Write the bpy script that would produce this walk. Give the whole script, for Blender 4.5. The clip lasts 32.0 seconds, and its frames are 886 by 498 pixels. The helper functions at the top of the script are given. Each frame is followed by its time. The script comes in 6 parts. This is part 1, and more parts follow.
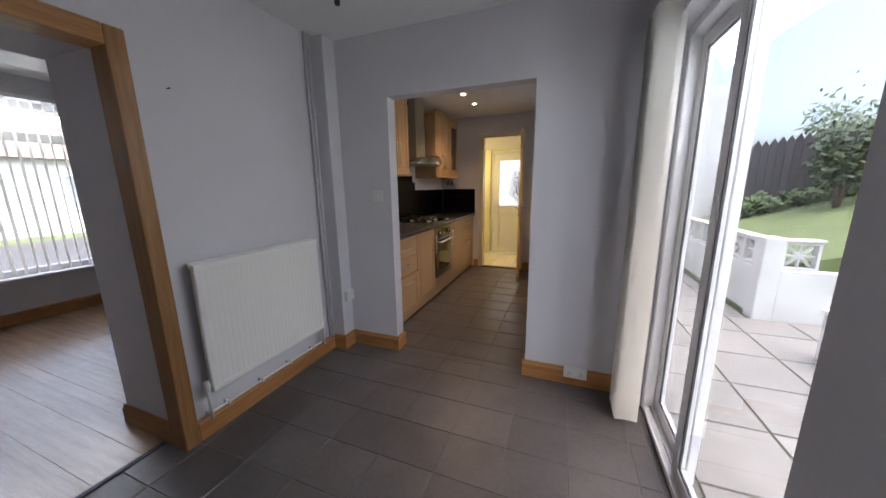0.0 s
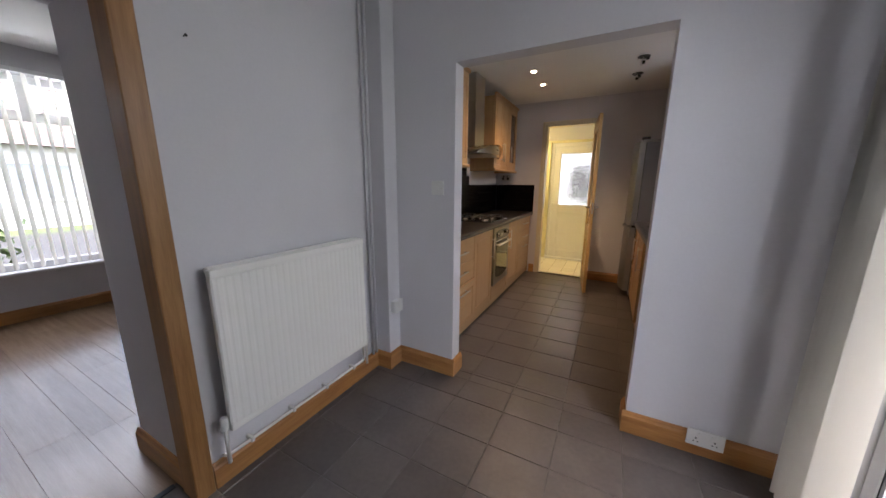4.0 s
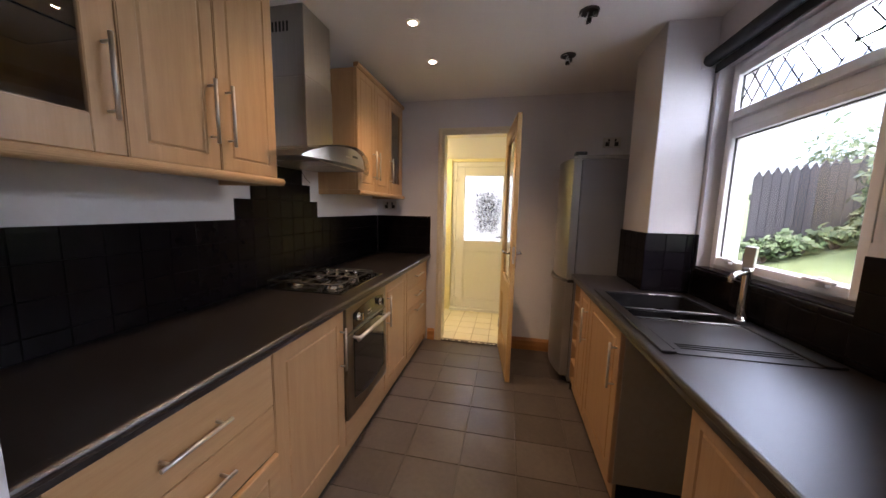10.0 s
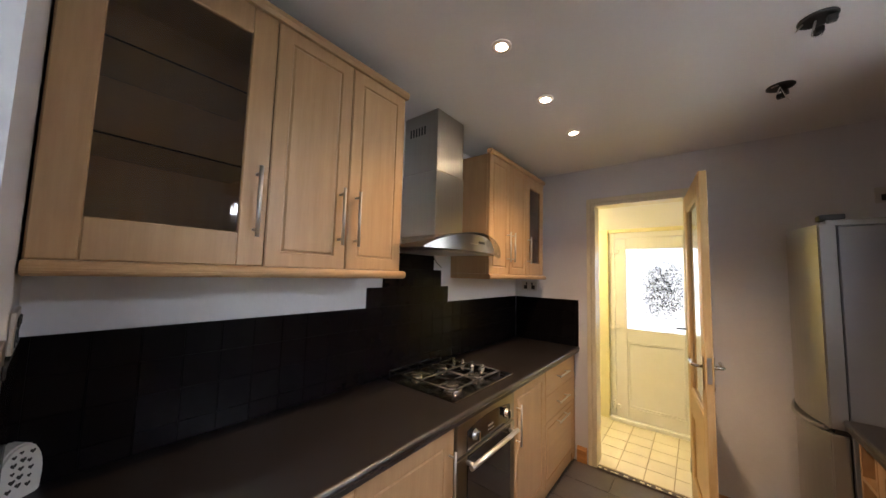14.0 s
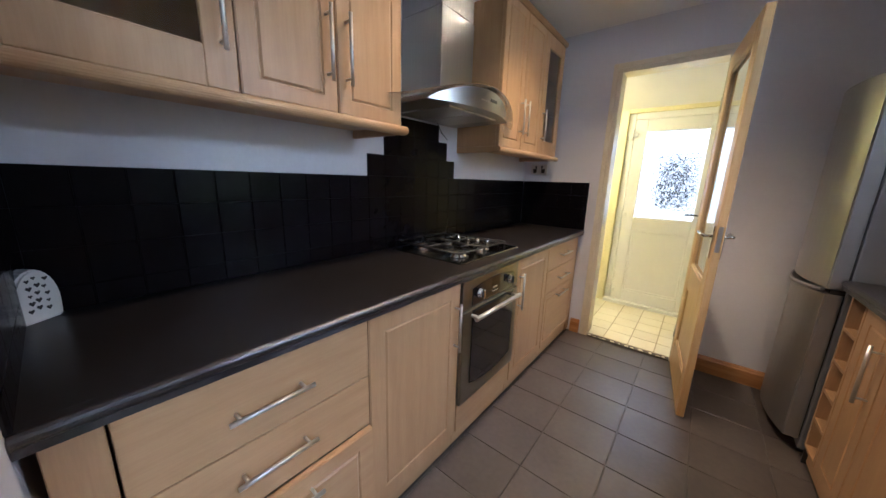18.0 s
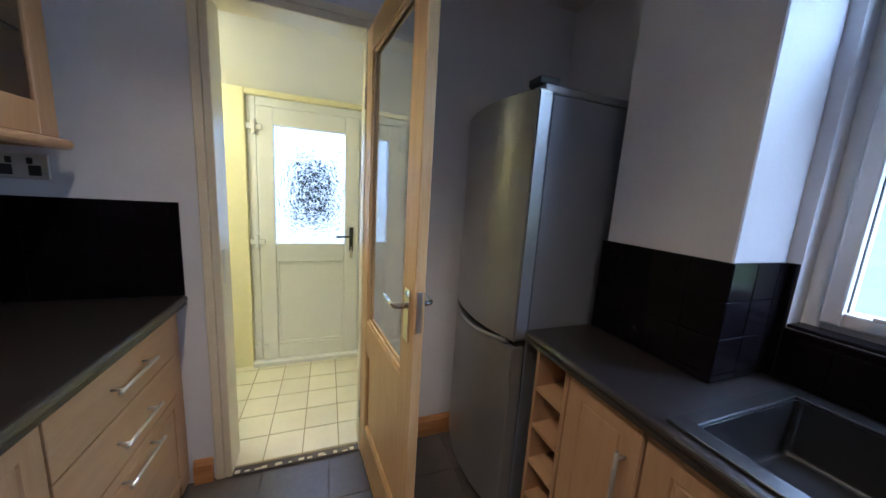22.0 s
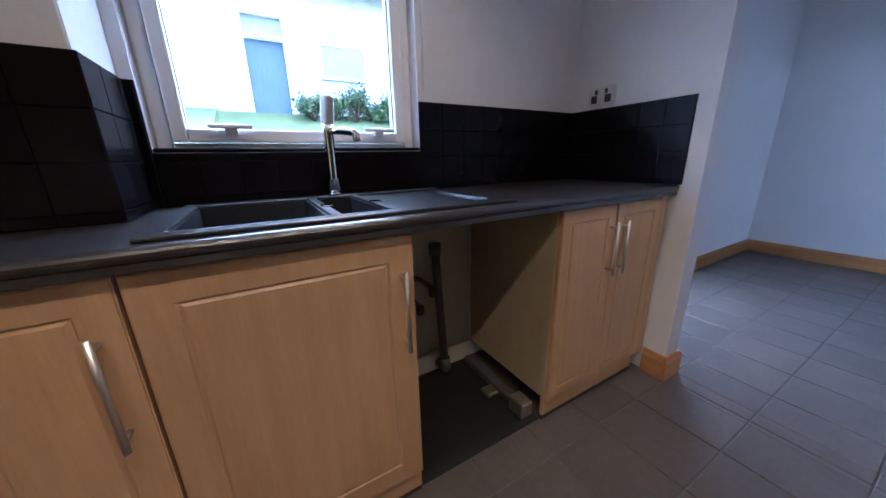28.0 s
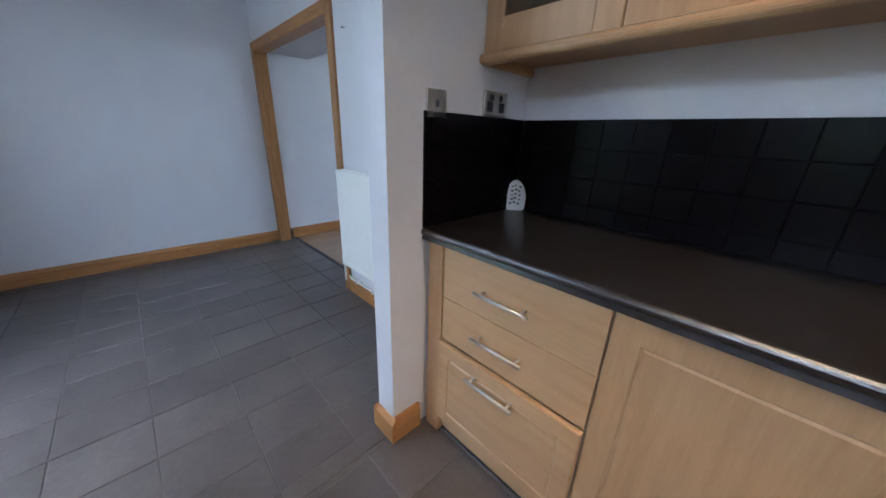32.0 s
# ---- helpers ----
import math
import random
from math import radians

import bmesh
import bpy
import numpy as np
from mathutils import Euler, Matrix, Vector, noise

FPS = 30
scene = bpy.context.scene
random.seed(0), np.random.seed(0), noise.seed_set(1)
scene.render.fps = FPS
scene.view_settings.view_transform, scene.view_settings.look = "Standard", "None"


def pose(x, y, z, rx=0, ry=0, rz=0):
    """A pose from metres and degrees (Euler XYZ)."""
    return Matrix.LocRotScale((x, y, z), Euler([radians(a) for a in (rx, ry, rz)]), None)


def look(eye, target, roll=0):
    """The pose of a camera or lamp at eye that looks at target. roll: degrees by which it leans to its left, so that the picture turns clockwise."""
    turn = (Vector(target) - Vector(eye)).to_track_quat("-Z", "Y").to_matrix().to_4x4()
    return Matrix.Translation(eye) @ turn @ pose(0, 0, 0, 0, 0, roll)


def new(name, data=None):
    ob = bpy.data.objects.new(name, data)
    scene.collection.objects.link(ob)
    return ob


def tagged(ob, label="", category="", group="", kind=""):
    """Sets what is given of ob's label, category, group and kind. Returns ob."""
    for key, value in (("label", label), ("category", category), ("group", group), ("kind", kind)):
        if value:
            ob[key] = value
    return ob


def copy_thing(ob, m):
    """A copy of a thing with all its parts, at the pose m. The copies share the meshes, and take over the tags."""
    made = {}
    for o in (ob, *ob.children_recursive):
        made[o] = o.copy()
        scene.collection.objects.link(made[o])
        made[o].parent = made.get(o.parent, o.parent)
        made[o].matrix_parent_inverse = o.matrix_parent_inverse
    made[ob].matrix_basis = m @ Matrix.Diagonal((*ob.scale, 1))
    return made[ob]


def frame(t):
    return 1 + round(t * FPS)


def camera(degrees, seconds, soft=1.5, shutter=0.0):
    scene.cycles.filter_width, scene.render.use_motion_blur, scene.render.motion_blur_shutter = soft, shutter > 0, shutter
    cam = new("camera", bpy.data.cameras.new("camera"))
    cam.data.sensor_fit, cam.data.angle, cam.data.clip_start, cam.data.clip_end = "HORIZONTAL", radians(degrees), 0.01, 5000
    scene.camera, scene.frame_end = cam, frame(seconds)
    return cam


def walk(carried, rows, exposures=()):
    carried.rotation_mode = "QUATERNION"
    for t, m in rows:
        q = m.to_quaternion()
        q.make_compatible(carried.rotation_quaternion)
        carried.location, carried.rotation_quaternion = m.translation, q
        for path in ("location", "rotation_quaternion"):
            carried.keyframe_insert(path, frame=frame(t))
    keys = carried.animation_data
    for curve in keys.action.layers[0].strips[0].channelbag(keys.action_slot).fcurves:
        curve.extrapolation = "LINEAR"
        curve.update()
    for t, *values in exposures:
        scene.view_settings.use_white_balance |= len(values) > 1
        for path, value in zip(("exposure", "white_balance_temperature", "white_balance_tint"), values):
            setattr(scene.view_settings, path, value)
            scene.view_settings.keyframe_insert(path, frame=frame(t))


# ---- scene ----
# ---- the camera and its walk ----
cam = camera(109.4, 32.0)
PATH = [
    (0, (1.984, -2.130, 1.349), (1.279, -0.300, 0.956), -0.7),
    (0.5, (1.972, -2.167, 1.341), (1.159, -0.377, 0.974), -0.6),
    (1, (1.950, -2.189, 1.320), (1.036, -0.449, 0.948), -0.6),
    (1.5, (1.921, -2.207, 1.300), (0.939, -0.503, 0.935), -0.8),
    (2, (1.889, -2.183, 1.279), (0.854, -0.516, 0.890), -0.7),
    (2.5, (1.840, -2.092, 1.261), (0.743, -0.470, 0.854), -1.1),
    (4.5, (1.506, -1.611, 1.327), (0.804, 0.226, 0.957), 1.0),
    (5, (1.416, -1.417, 1.347), (0.992, 0.514, 1.049), 1.4),
    (5.5, (1.350, -1.224, 1.365), (1.047, 0.738, 1.133), 1.9),
    (6, (1.300, -1.057, 1.353), (1.104, 0.920, 1.121), 1.9),
    (6.5, (1.238, -0.930, 1.382), (1.219, 1.057, 1.156), 2.2),
    (7, (1.204, -0.831, 1.373), (1.278, 1.154, 1.147), 2.3),
    (7.5, (1.218, -0.715, 1.371), (1.316, 1.266, 1.119), 2.5),
    (8, (1.259, -0.567, 1.384), (1.377, 1.416, 1.135), 2.6),
    (8.5, (1.278, -0.456, 1.379), (1.348, 1.524, 1.111), 2.5),
    (9, (1.320, -0.315, 1.384), (1.311, 1.670, 1.131), 2.1),
    (9.5, (1.339, -0.223, 1.368), (1.179, 1.757, 1.117), 1.7),
    (10, (1.367, -0.141, 1.371), (0.971, 1.803, 1.120), 1.2),
    (10.5, (1.430, -0.073, 1.378), (0.750, 1.792, 1.132), 0.7),
    (11, (1.490, -0.020, 1.372), (0.593, 1.751, 1.128), 0.7),
    (11.5, (1.513, 0.007, 1.380), (0.521, 1.727, 1.139), 0.7),
    (12, (1.494, 0.055, 1.425), (0.435, 1.743, 1.254), 1.0),
    (12.5, (1.443, 0.115, 1.472), (0.324, 1.773, 1.449), 1.2),
    (13, (1.417, 0.145, 1.499), (0.254, 1.770, 1.581), 1.3),
    (13.5, (1.402, 0.147, 1.504), (0.208, 1.742, 1.680), 1.6),
    (14, (1.377, 0.149, 1.490), (0.127, 1.702, 1.646), 1.6),
    (14.5, (1.366, 0.156, 1.471), (0.051, 1.659, 1.579), 2.0),
    (16.5, (1.356, 0.171, 1.325), (0.038, 1.646, 1.032), 1.4),
    (17, (1.338, 0.178, 1.301), (0.064, 1.668, 0.906), 1.6),
    (17.5, (1.333, 0.180, 1.289), (0.081, 1.679, 0.860), 1.7),
    (18, (1.319, 0.202, 1.290), (0.094, 1.723, 0.857), 1.7),
    (18.5, (1.295, 0.279, 1.288), (0.075, 1.803, 0.853), 1.5),
    (19, (1.245, 0.423, 1.301), (0.100, 2.008, 0.882), 1.8),
    (19.5, (1.172, 0.584, 1.294), (0.097, 2.214, 0.864), 1.8),
    (20, (1.055, 0.772, 1.333), (0.324, 2.585, 0.911), 2.8),
    (20.5, (1.035, 0.947, 1.339), (0.668, 2.865, 0.907), 3.0),
    (21, (1.106, 1.142, 1.378), (1.060, 3.105, 0.997), 3.3),
    (21.5, (1.145, 1.267, 1.368), (1.416, 3.217, 1.017), 3.6),
    (22, (1.161, 1.410, 1.385), (1.852, 3.258, 1.057), 3.6),
    (22.5, (1.209, 1.529, 1.391), (2.185, 3.246, 1.070), 3.4),
    (23, (1.289, 1.642, 1.428), (2.331, 3.329, 1.172), 2.8),
    (23.5, (1.353, 1.719, 1.406), (2.403, 3.391, 1.086), 2.2),
    (24, (1.358, 1.776, 1.356), (2.444, 3.408, 0.958), 2.0),
    (24.5, (1.311, 1.799, 1.286), (2.728, 3.162, 0.919), 3.5),
    (25, (1.288, 1.798, 1.269), (2.983, 2.764, 0.828), 2.4),
    (25.5, (1.267, 1.772, 1.257), (3.112, 2.374, 0.774), 3.3),
    (26, (1.238, 1.761, 1.234), (3.185, 1.778, 0.777), 2.9),
    (26.5, (1.231, 1.714, 1.180), (3.148, 1.316, 0.770), 1.9),
    (28.5, (1.193, 1.591, 1.023), (2.785, 0.546, 0.414), -1.4),
    (29, (1.264, 1.525, 1.039), (2.768, 0.399, 0.352), -1.8),
    (29.5, (1.356, 1.464, 1.071), (2.636, 0.146, 0.282), -1.7),
    (30, (1.408, 1.354, 1.113), (2.322, -0.196, 0.239), -1.5),
    (30.5, (1.437, 1.188, 1.156), (1.962, -0.505, 0.230), 0.6),
    (31, (1.465, 1.049, 1.141), (1.350, -0.800, 0.390), 2.7),
    (31.5, (1.433, 0.985, 1.209), (0.572, -0.658, 0.461), 2.5),
    (32, (1.307, 0.929, 1.223), (-0.016, -0.408, 0.544), 2.0),
]
EXPOSURES = [
    (0, 2.5, 6100, 18),
    (2.5, 2.7, 6100, 18),
    (5, 2.7, 6200, 18),
    (7, 2.7, 6300, 20),
    (9, 2.75, 6700, 20),
    (10, 2.85, 5900, 21),
    (11, 2.9, 6400, 19),
    (12, 3.0, 6400, 18),
    (14, 3.25, 5900, 15),
    (17, 3.3, 5050, 13),
    (20, 3.42, 4650, 11),
    (22, 2.85, 4350, 9),
    (24, 2.8, 4300, 13),
    (26, 3.25, 4300, 18),
    (29, 3.5, 4400, 10),
    (31, 3.9, 4950, 8),
    (32, 3.35, 5000, 8),
]
DOOR_TURN = 6.5               # degrees by which the kitchen door stands past square
SPOT_WATTS = 3.8
UTILITY_WATTS = 3.0
PATIO_WATTS = 1.5
LIVING_WATTS = 2.6
KITCHEN_WATTS = 0.9
walk(cam, [(t, look(eye, target, roll)) for t, eye, target, roll in PATH], EXPOSURES)

# ---- world and sun: a bright overcast day ----
world = bpy.data.worlds.new("overcast_sky")
scene.world = world
world.use_nodes = True
wn = world.node_tree.nodes
sky = wn.new("ShaderNodeTexSky")
sky.sky_type = 'NISHITA'
sky.sun_disc = False
sky.sun_elevation = radians(72)
sky.sun_rotation = radians(120)
sky.air_density, sky.dust_density, sky.ozone_density = 1.0, 6.0, 1.0
bg = wn["Background"]
bg.inputs["Strength"].default_value = 0.15
world.node_tree.links.new(sky.outputs[0], bg.inputs["Color"])
sun_data = bpy.data.lights.new("sun", 'SUN')
sun_data.energy, sun_data.angle, sun_data.color = 1.4, radians(150), (1.0, 0.97, 0.93)
sun = new("sun", sun_data)
sun.matrix_world = look((0.6, -1, 10), (0, 0, 0))



def opening_light(at, towards, width, height, watts):
    """An added area lamp at the head of a large pane, which boosts the sky's light."""
    d = bpy.data.lights.new("window_fill_lamp", 'AREA')
    d.shape, d.size, d.size_y, d.energy, d.color = 'RECTANGLE', width, height, watts, (0.95, 0.98, 1.0)
    o = new("window_fill_lamp", d)
    o.matrix_world = look(at, towards)
    return o


# three unseen strip lamps added to brighten dining room, living room and kitchen
opening_light((2.63, -0.76, 1.93), (0.6, -0.85, 0.75), 1.16, 0.16, PATIO_WATTS)
opening_light((-3.42, -0.97, 2.10), (-1.0, -1.1, 0.3), 1.6, 0.14, LIVING_WATTS)
opening_light((2.60, 1.37, 2.04), (1.5, 1.30, 0.9), 0.5, 0.12, KITCHEN_WATTS)

# ---- materials ----


def principled(name):
    m = bpy.data.materials.new(name)
    m.use_nodes = True
    return m, m.node_tree.nodes, m.node_tree.links, m.node_tree.nodes["Principled BSDF"]


def mat(name, c1, c2=None, scale=6.0, stretch=(1, 1, 1), rough=0.5, metal=0.0, bump=0.0, bump_scale=None,
        vary=0.0, rough_var=0.0, spec=0.5, coat=0.0, detail=6.0):
    """A surface with two tones of noise, a finer relief and a little change from piece to piece."""
    m, n, l, p = principled(name)
    c2 = c2 or tuple(v * 0.86 for v in c1)
    tc = n.new("ShaderNodeTexCoord")
    mp = n.new("ShaderNodeMapping")
    mp.inputs["Scale"].default_value = stretch
    where = n.new("ShaderNodeObjectInfo")
    shift = n.new("ShaderNodeVectorMath")
    l.new(tc.outputs["Object"], shift.inputs[0])
    l.new(where.outputs["Location"], shift.inputs[1])
    l.new(shift.outputs[0], mp.inputs["Vector"])
    big = n.new("ShaderNodeTexNoise")
    big.inputs["Scale"].default_value, big.inputs["Detail"].default_value = scale, detail
    l.new(mp.outputs[0], big.inputs["Vector"])
    fine = n.new("ShaderNodeTexNoise")
    fine.inputs["Scale"].default_value, fine.inputs["Detail"].default_value = bump_scale or scale * 9, 4.0
    l.new(mp.outputs[0], fine.inputs["Vector"])
    blend = n.new("ShaderNodeMath")
    blend.operation = 'MULTIPLY_ADD'
    blend.inputs[1].default_value = 0.35
    l.new(fine.outputs[0], blend.inputs[0])
    half = n.new("ShaderNodeMath")
    half.operation = 'MULTIPLY'
    half.inputs[1].default_value = 0.65
    l.new(big.outputs[0], half.inputs[0])
    l.new(half.outputs[0], blend.inputs[2])
    ramp = n.new("ShaderNodeValToRGB")
    ramp.color_ramp.elements[0].position, ramp.color_ramp.elements[1].position = 0.33, 0.67
    ramp.color_ramp.elements[0].color, ramp.color_ramp.elements[1].color = (*c2, 1), (*c1, 1)
    l.new(blend.outputs[0], ramp.inputs[0])
    out = ramp.outputs[0]
    if vary:
        info = n.new("ShaderNodeObjectInfo")
        rng = n.new("ShaderNodeMapRange")
        rng.inputs["To Min"].default_value, rng.inputs["To Max"].default_value = 1 - vary, 1 + vary
        l.new(info.outputs["Random"], rng.inputs["Value"])
        hsv = n.new("ShaderNodeHueSaturation")
        l.new(rng.outputs[0], hsv.inputs["Value"])
        l.new(out, hsv.inputs["Color"])
        out = hsv.outputs[0]
    l.new(out, p.inputs["Base Color"])
    p.inputs["Roughness"].default_value = rough
    p.inputs["Metallic"].default_value = metal
    p.inputs["Specular IOR Level"].default_value = spec
    p.inputs["Coat Weight"].default_value = coat
    if rough_var:
        rr = n.new("ShaderNodeMapRange")
        rr.inputs["To Min"].default_value, rr.inputs["To Max"].default_value = rough - rough_var, rough + rough_var
        l.new(big.outputs[0], rr.inputs["Value"])
        l.new(rr.outputs[0], p.inputs["Roughness"])
    if bump:
        b = n.new("ShaderNodeBump")
        b.inputs["Strength"].default_value, b.inputs["Distance"].default_value = bump, 0.004
        l.new(fine.outputs[0], b.inputs["Height"])
        l.new(b.outputs[0], p.inputs["Normal"])
    return m


def wood(name, c1, c2, along='z', rough=0.42, vary=0.05, scale=3.0, bump=0.08):
    s = {'x': (1, 14, 14), 'y': (14, 1, 14), 'z': (14, 14, 1)}[along]
    return mat(name, c1, c2, scale, s, rough, 0, bump, scale * 6, vary, 0.05, detail=8)


def translucent(name, *args, **kw):
    m = mat(name, *args, **kw)
    n, l = m.node_tree.nodes, m.node_tree.links
    t = n.new("ShaderNodeBsdfTranslucent")
    t.inputs["Color"].default_value = (*args[0], 1)
    mix = n.new("ShaderNodeMixShader")
    mix.inputs[0].default_value = 0.6
    l.new(n["Principled BSDF"].outputs[0], mix.inputs[1])
    l.new(t.outputs[0], mix.inputs[2])
    l.new(mix.outputs[0], n["Material Output"].inputs[0])
    return m


def glass(name, tint=(1, 1, 1), rough=0.0, bump=0.0, ior=1.45, scale=40):
    m, n, l, p = principled(name)
    p.inputs["Base Color"].default_value = (*tint, 1)
    p.inputs["Roughness"].default_value = rough
    p.inputs["IOR"].default_value = ior
    p.inputs["Transmission Weight"].default_value = 1
    if bump:
        v = n.new("ShaderNodeTexVoronoi")
        v.inputs["Scale"].default_value = scale
        v.feature = 'DISTANCE_TO_EDGE'
        tc = n.new("ShaderNodeTexCoord")
        nz = n.new("ShaderNodeTexNoise")
        nz.inputs["Scale"].default_value = scale * 0.6
        mx = n.new("ShaderNodeVectorMath")
        mx.operation = 'MULTIPLY_ADD'
        mx.inputs[1].default_value = (0.05, 0.05, 0.05)
        l.new(tc.outputs["Object"], nz.inputs["Vector"])
        l.new(nz.outputs["Color"], mx.inputs[0])
        l.new(tc.outputs["Object"], mx.inputs[2])
        l.new(mx.outputs[0], v.inputs["Vector"])
        b = n.new("ShaderNodeBump")
        b.inputs["Strength"].default_value, b.inputs["Distance"].default_value = bump, 0.01
        l.new(v.outputs[0], b.inputs["Height"])
        l.new(b.outputs[0], p.inputs["Normal"])
    return m


def glow(name, colour, strength):
    m, n, l, p = principled(name)
    p.inputs["Base Color"].default_value = (*colour, 1)
    p.inputs["Emission Color"].default_value = (*colour, 1)
    p.inputs["Emission Strength"].default_value = strength
    return m


PAINT = mat("wall_paint", (0.68, 0.67, 0.695), (0.635, 0.625, 0.65), 1.6, rough=0.75, bump=0.12, bump_scale=70)
CREAM_PAINT = mat("cream_wall_paint", (0.82, 0.77, 0.50), (0.76, 0.70, 0.43), 2.2, rough=0.7, bump=0.2, bump_scale=45)
CEILING = mat("ceiling_paint", (0.84, 0.83, 0.83), (0.80, 0.79, 0.79), 1.4, rough=0.85, bump=0.1, bump_scale=60)
SLATE = mat("slate_floor_tile", (0.124, 0.106, 0.098), (0.080, 0.068, 0.063), 3.5, rough=0.36, bump=0.05, bump_scale=40, vary=0.13)
GROUT = mat("dark_grout", (0.15, 0.135, 0.125), (0.09, 0.08, 0.075), 20, rough=0.9, bump=0.3)
LAMINATE = wood("laminate_plank", (0.36, 0.245, 0.16), (0.26, 0.17, 0.105), 'x', 0.24, 0.08, 2.2, 0.05)
BEECH = wood("beech_veneer", (0.50, 0.318, 0.160), (0.42, 0.252, 0.118), 'z', 0.4, 0.03, 2.4, 0.04)
BEECH_H = wood("beech_veneer_across", (0.50, 0.318, 0.160), (0.42, 0.252, 0.118), 'y', 0.38, 0.03, 2.4, 0.04)
CARCASS = mat("carcass_board", (0.42, 0.34, 0.22), (0.36, 0.28, 0.17), 5, rough=0.6, bump=0.05)
PINE_Y = wood("pine_along_y", (0.47, 0.235, 0.075), (0.30, 0.13, 0.035), 'y', 0.4, 0.06, 2.6, 0.08)
PINE_X = wood("pine_along_x", (0.47, 0.235, 0.075), (0.30, 0.13, 0.035), 'x', 0.4, 0.06, 2.6, 0.08)
PINE_Z = wood("pine_upright", (0.40, 0.205, 0.070), (0.24, 0.11, 0.032), 'z', 0.4, 0.06, 2.6, 0.08)
DOOR_PINE = wood("pale_pine", (0.62, 0.43, 0.20), (0.50, 0.31, 0.12), 'z', 0.42, 0.05, 2.4, 0.06)
CREAM_GLOSS = mat("cream_gloss_paint", (0.74, 0.68, 0.52), (0.68, 0.61, 0.45), 5, rough=0.35, bump=0.06)
WORKTOP = mat("charcoal_worktop", (0.020, 0.0165, 0.0165), (0.012, 0.010, 0.010), 60, rough=0.31, spec=1.0, bump=0.14, bump_scale=420, rough_var=0.05)
BLACK_TILE = mat("black_wall_tile", (0.006, 0.005, 0.006), (0.004, 0.003, 0.004), 14, rough=0.26, spec=0.12, bump=0.10, bump_scale=17, vary=0.04)
BLACK_GROUT = mat("black_grout", (0.008, 0.007, 0.008), (0.005, 0.0045, 0.005), 30, rough=0.75)
PLINTH = mat("dark_plinth", (0.035, 0.028, 0.025), (0.02, 0.016, 0.014), 8, rough=0.5)
STEEL = mat("brushed_steel", (0.44, 0.42, 0.39), (0.39, 0.37, 0.34), 3, (60, 60, 1), 0.30, 1.0, 0.04, 60)
STEEL_H = mat("brushed_steel_panel", (0.56, 0.54, 0.50), (0.49, 0.47, 0.43), 3, (60, 1, 60), 0.27, 1.0, 0.04, 60)
OVEN_STEEL = mat("dull_oven_steel", (0.30, 0.275, 0.225), (0.26, 0.24, 0.195), 3, (60, 1, 60), 0.30, 1.0, 0.04, 60)
CHROME = mat("chrome", (0.80, 0.79, 0.77), (0.74, 0.73, 0.71), 10, rough=0.10, metal=1.0)
SATIN = mat("satin_nickel", (0.66, 0.635, 0.59), (0.61, 0.58, 0.54), 12, rough=0.38, metal=1.0)
BLACK_METAL = mat("black_enamel", (0.015, 0.015, 0.015), (0.009, 0.009, 0.009), 15, rough=0.4, bump=0.1)
HOB_STEEL = mat("polished_hob_steel", (0.50, 0.49, 0.47), (0.45, 0.44, 0.42), 4, rough=0.15, metal=1.0, bump=0.02)
CAP_ENAMEL = mat("glossy_cap_enamel", (0.05, 0.05, 0.05), (0.04, 0.04, 0.04), 15, rough=0.12)
BLACK_GLASS = mat("black_oven_glass", (0.012, 0.012, 0.013), (0.008, 0.008, 0.009), 4, rough=0.06, coat=0.4)
SILVER = mat("silver_fridge_paint", (0.34, 0.335, 0.325), (0.31, 0.305, 0.30), 5, rough=0.33, metal=0.55, bump=0.03, bump_scale=300)
SILVER_SIDE = mat("grey_fridge_side", (0.27, 0.275, 0.30), (0.25, 0.255, 0.28), 4, rough=0.42, metal=0.25, bump=0.08, bump_scale=260)
UPVC = mat("white_upvc", (0.80, 0.80, 0.81), (0.76, 0.76, 0.77), 3, rough=0.32, bump=0.02)
RAD_WHITE = mat("radiator_enamel", (0.86, 0.85, 0.81), (0.83, 0.82, 0.77), 2, rough=0.34, bump=0.02)
WHITE_PLASTIC = mat("white_plastic", (0.74, 0.74, 0.72), (0.70, 0.70, 0.67), 8, rough=0.35)
DARK_PLASTIC = mat("dark_plastic", (0.03, 0.03, 0.03), (0.02, 0.02, 0.02), 8, rough=0.45)
RUBBER = mat("grey_rubber", (0.06, 0.06, 0.06), (0.04, 0.04, 0.04), 8, rough=0.7)
COMPOSITE = mat("black_composite_sink", (0.012, 0.012, 0.013), (0.008, 0.008, 0.009), 80, rough=0.32, spec=0.9, bump=0.02, bump_scale=350)
PIPE_GREY = mat("grey_waste_pipe", (0.09, 0.09, 0.09), (0.06, 0.06, 0.06), 6, rough=0.5)
RAW_WALL = mat("bare_plaster", (0.52, 0.49, 0.38), (0.44, 0.41, 0.31), 5, rough=0.85, bump=0.3, bump_scale=40)
BLIND_FABRIC = translucent("blind_fabric", (0.90, 0.89, 0.85), (0.87, 0.86, 0.81), 12, (30, 30, 1), 0.8, bump=0.1)
BLIND_BLACK = mat("black_blind_fabric", (0.02, 0.02, 0.025), (0.012, 0.012, 0.015), 20, rough=0.8)
UTILITY_TILE = mat("cream_floor_tile", (0.78, 0.74, 0.58), (0.71, 0.66, 0.49), 5, rough=0.32, bump=0.08, vary=0.05, rough_var=0.06)
UTILITY_GROUT = mat("stained_grout", (0.48, 0.40, 0.24), (0.36, 0.29, 0.16), 16, rough=0.9)
CLEAR = glass("clear_glass", (0.97, 0.99, 0.98), ior=1.25)
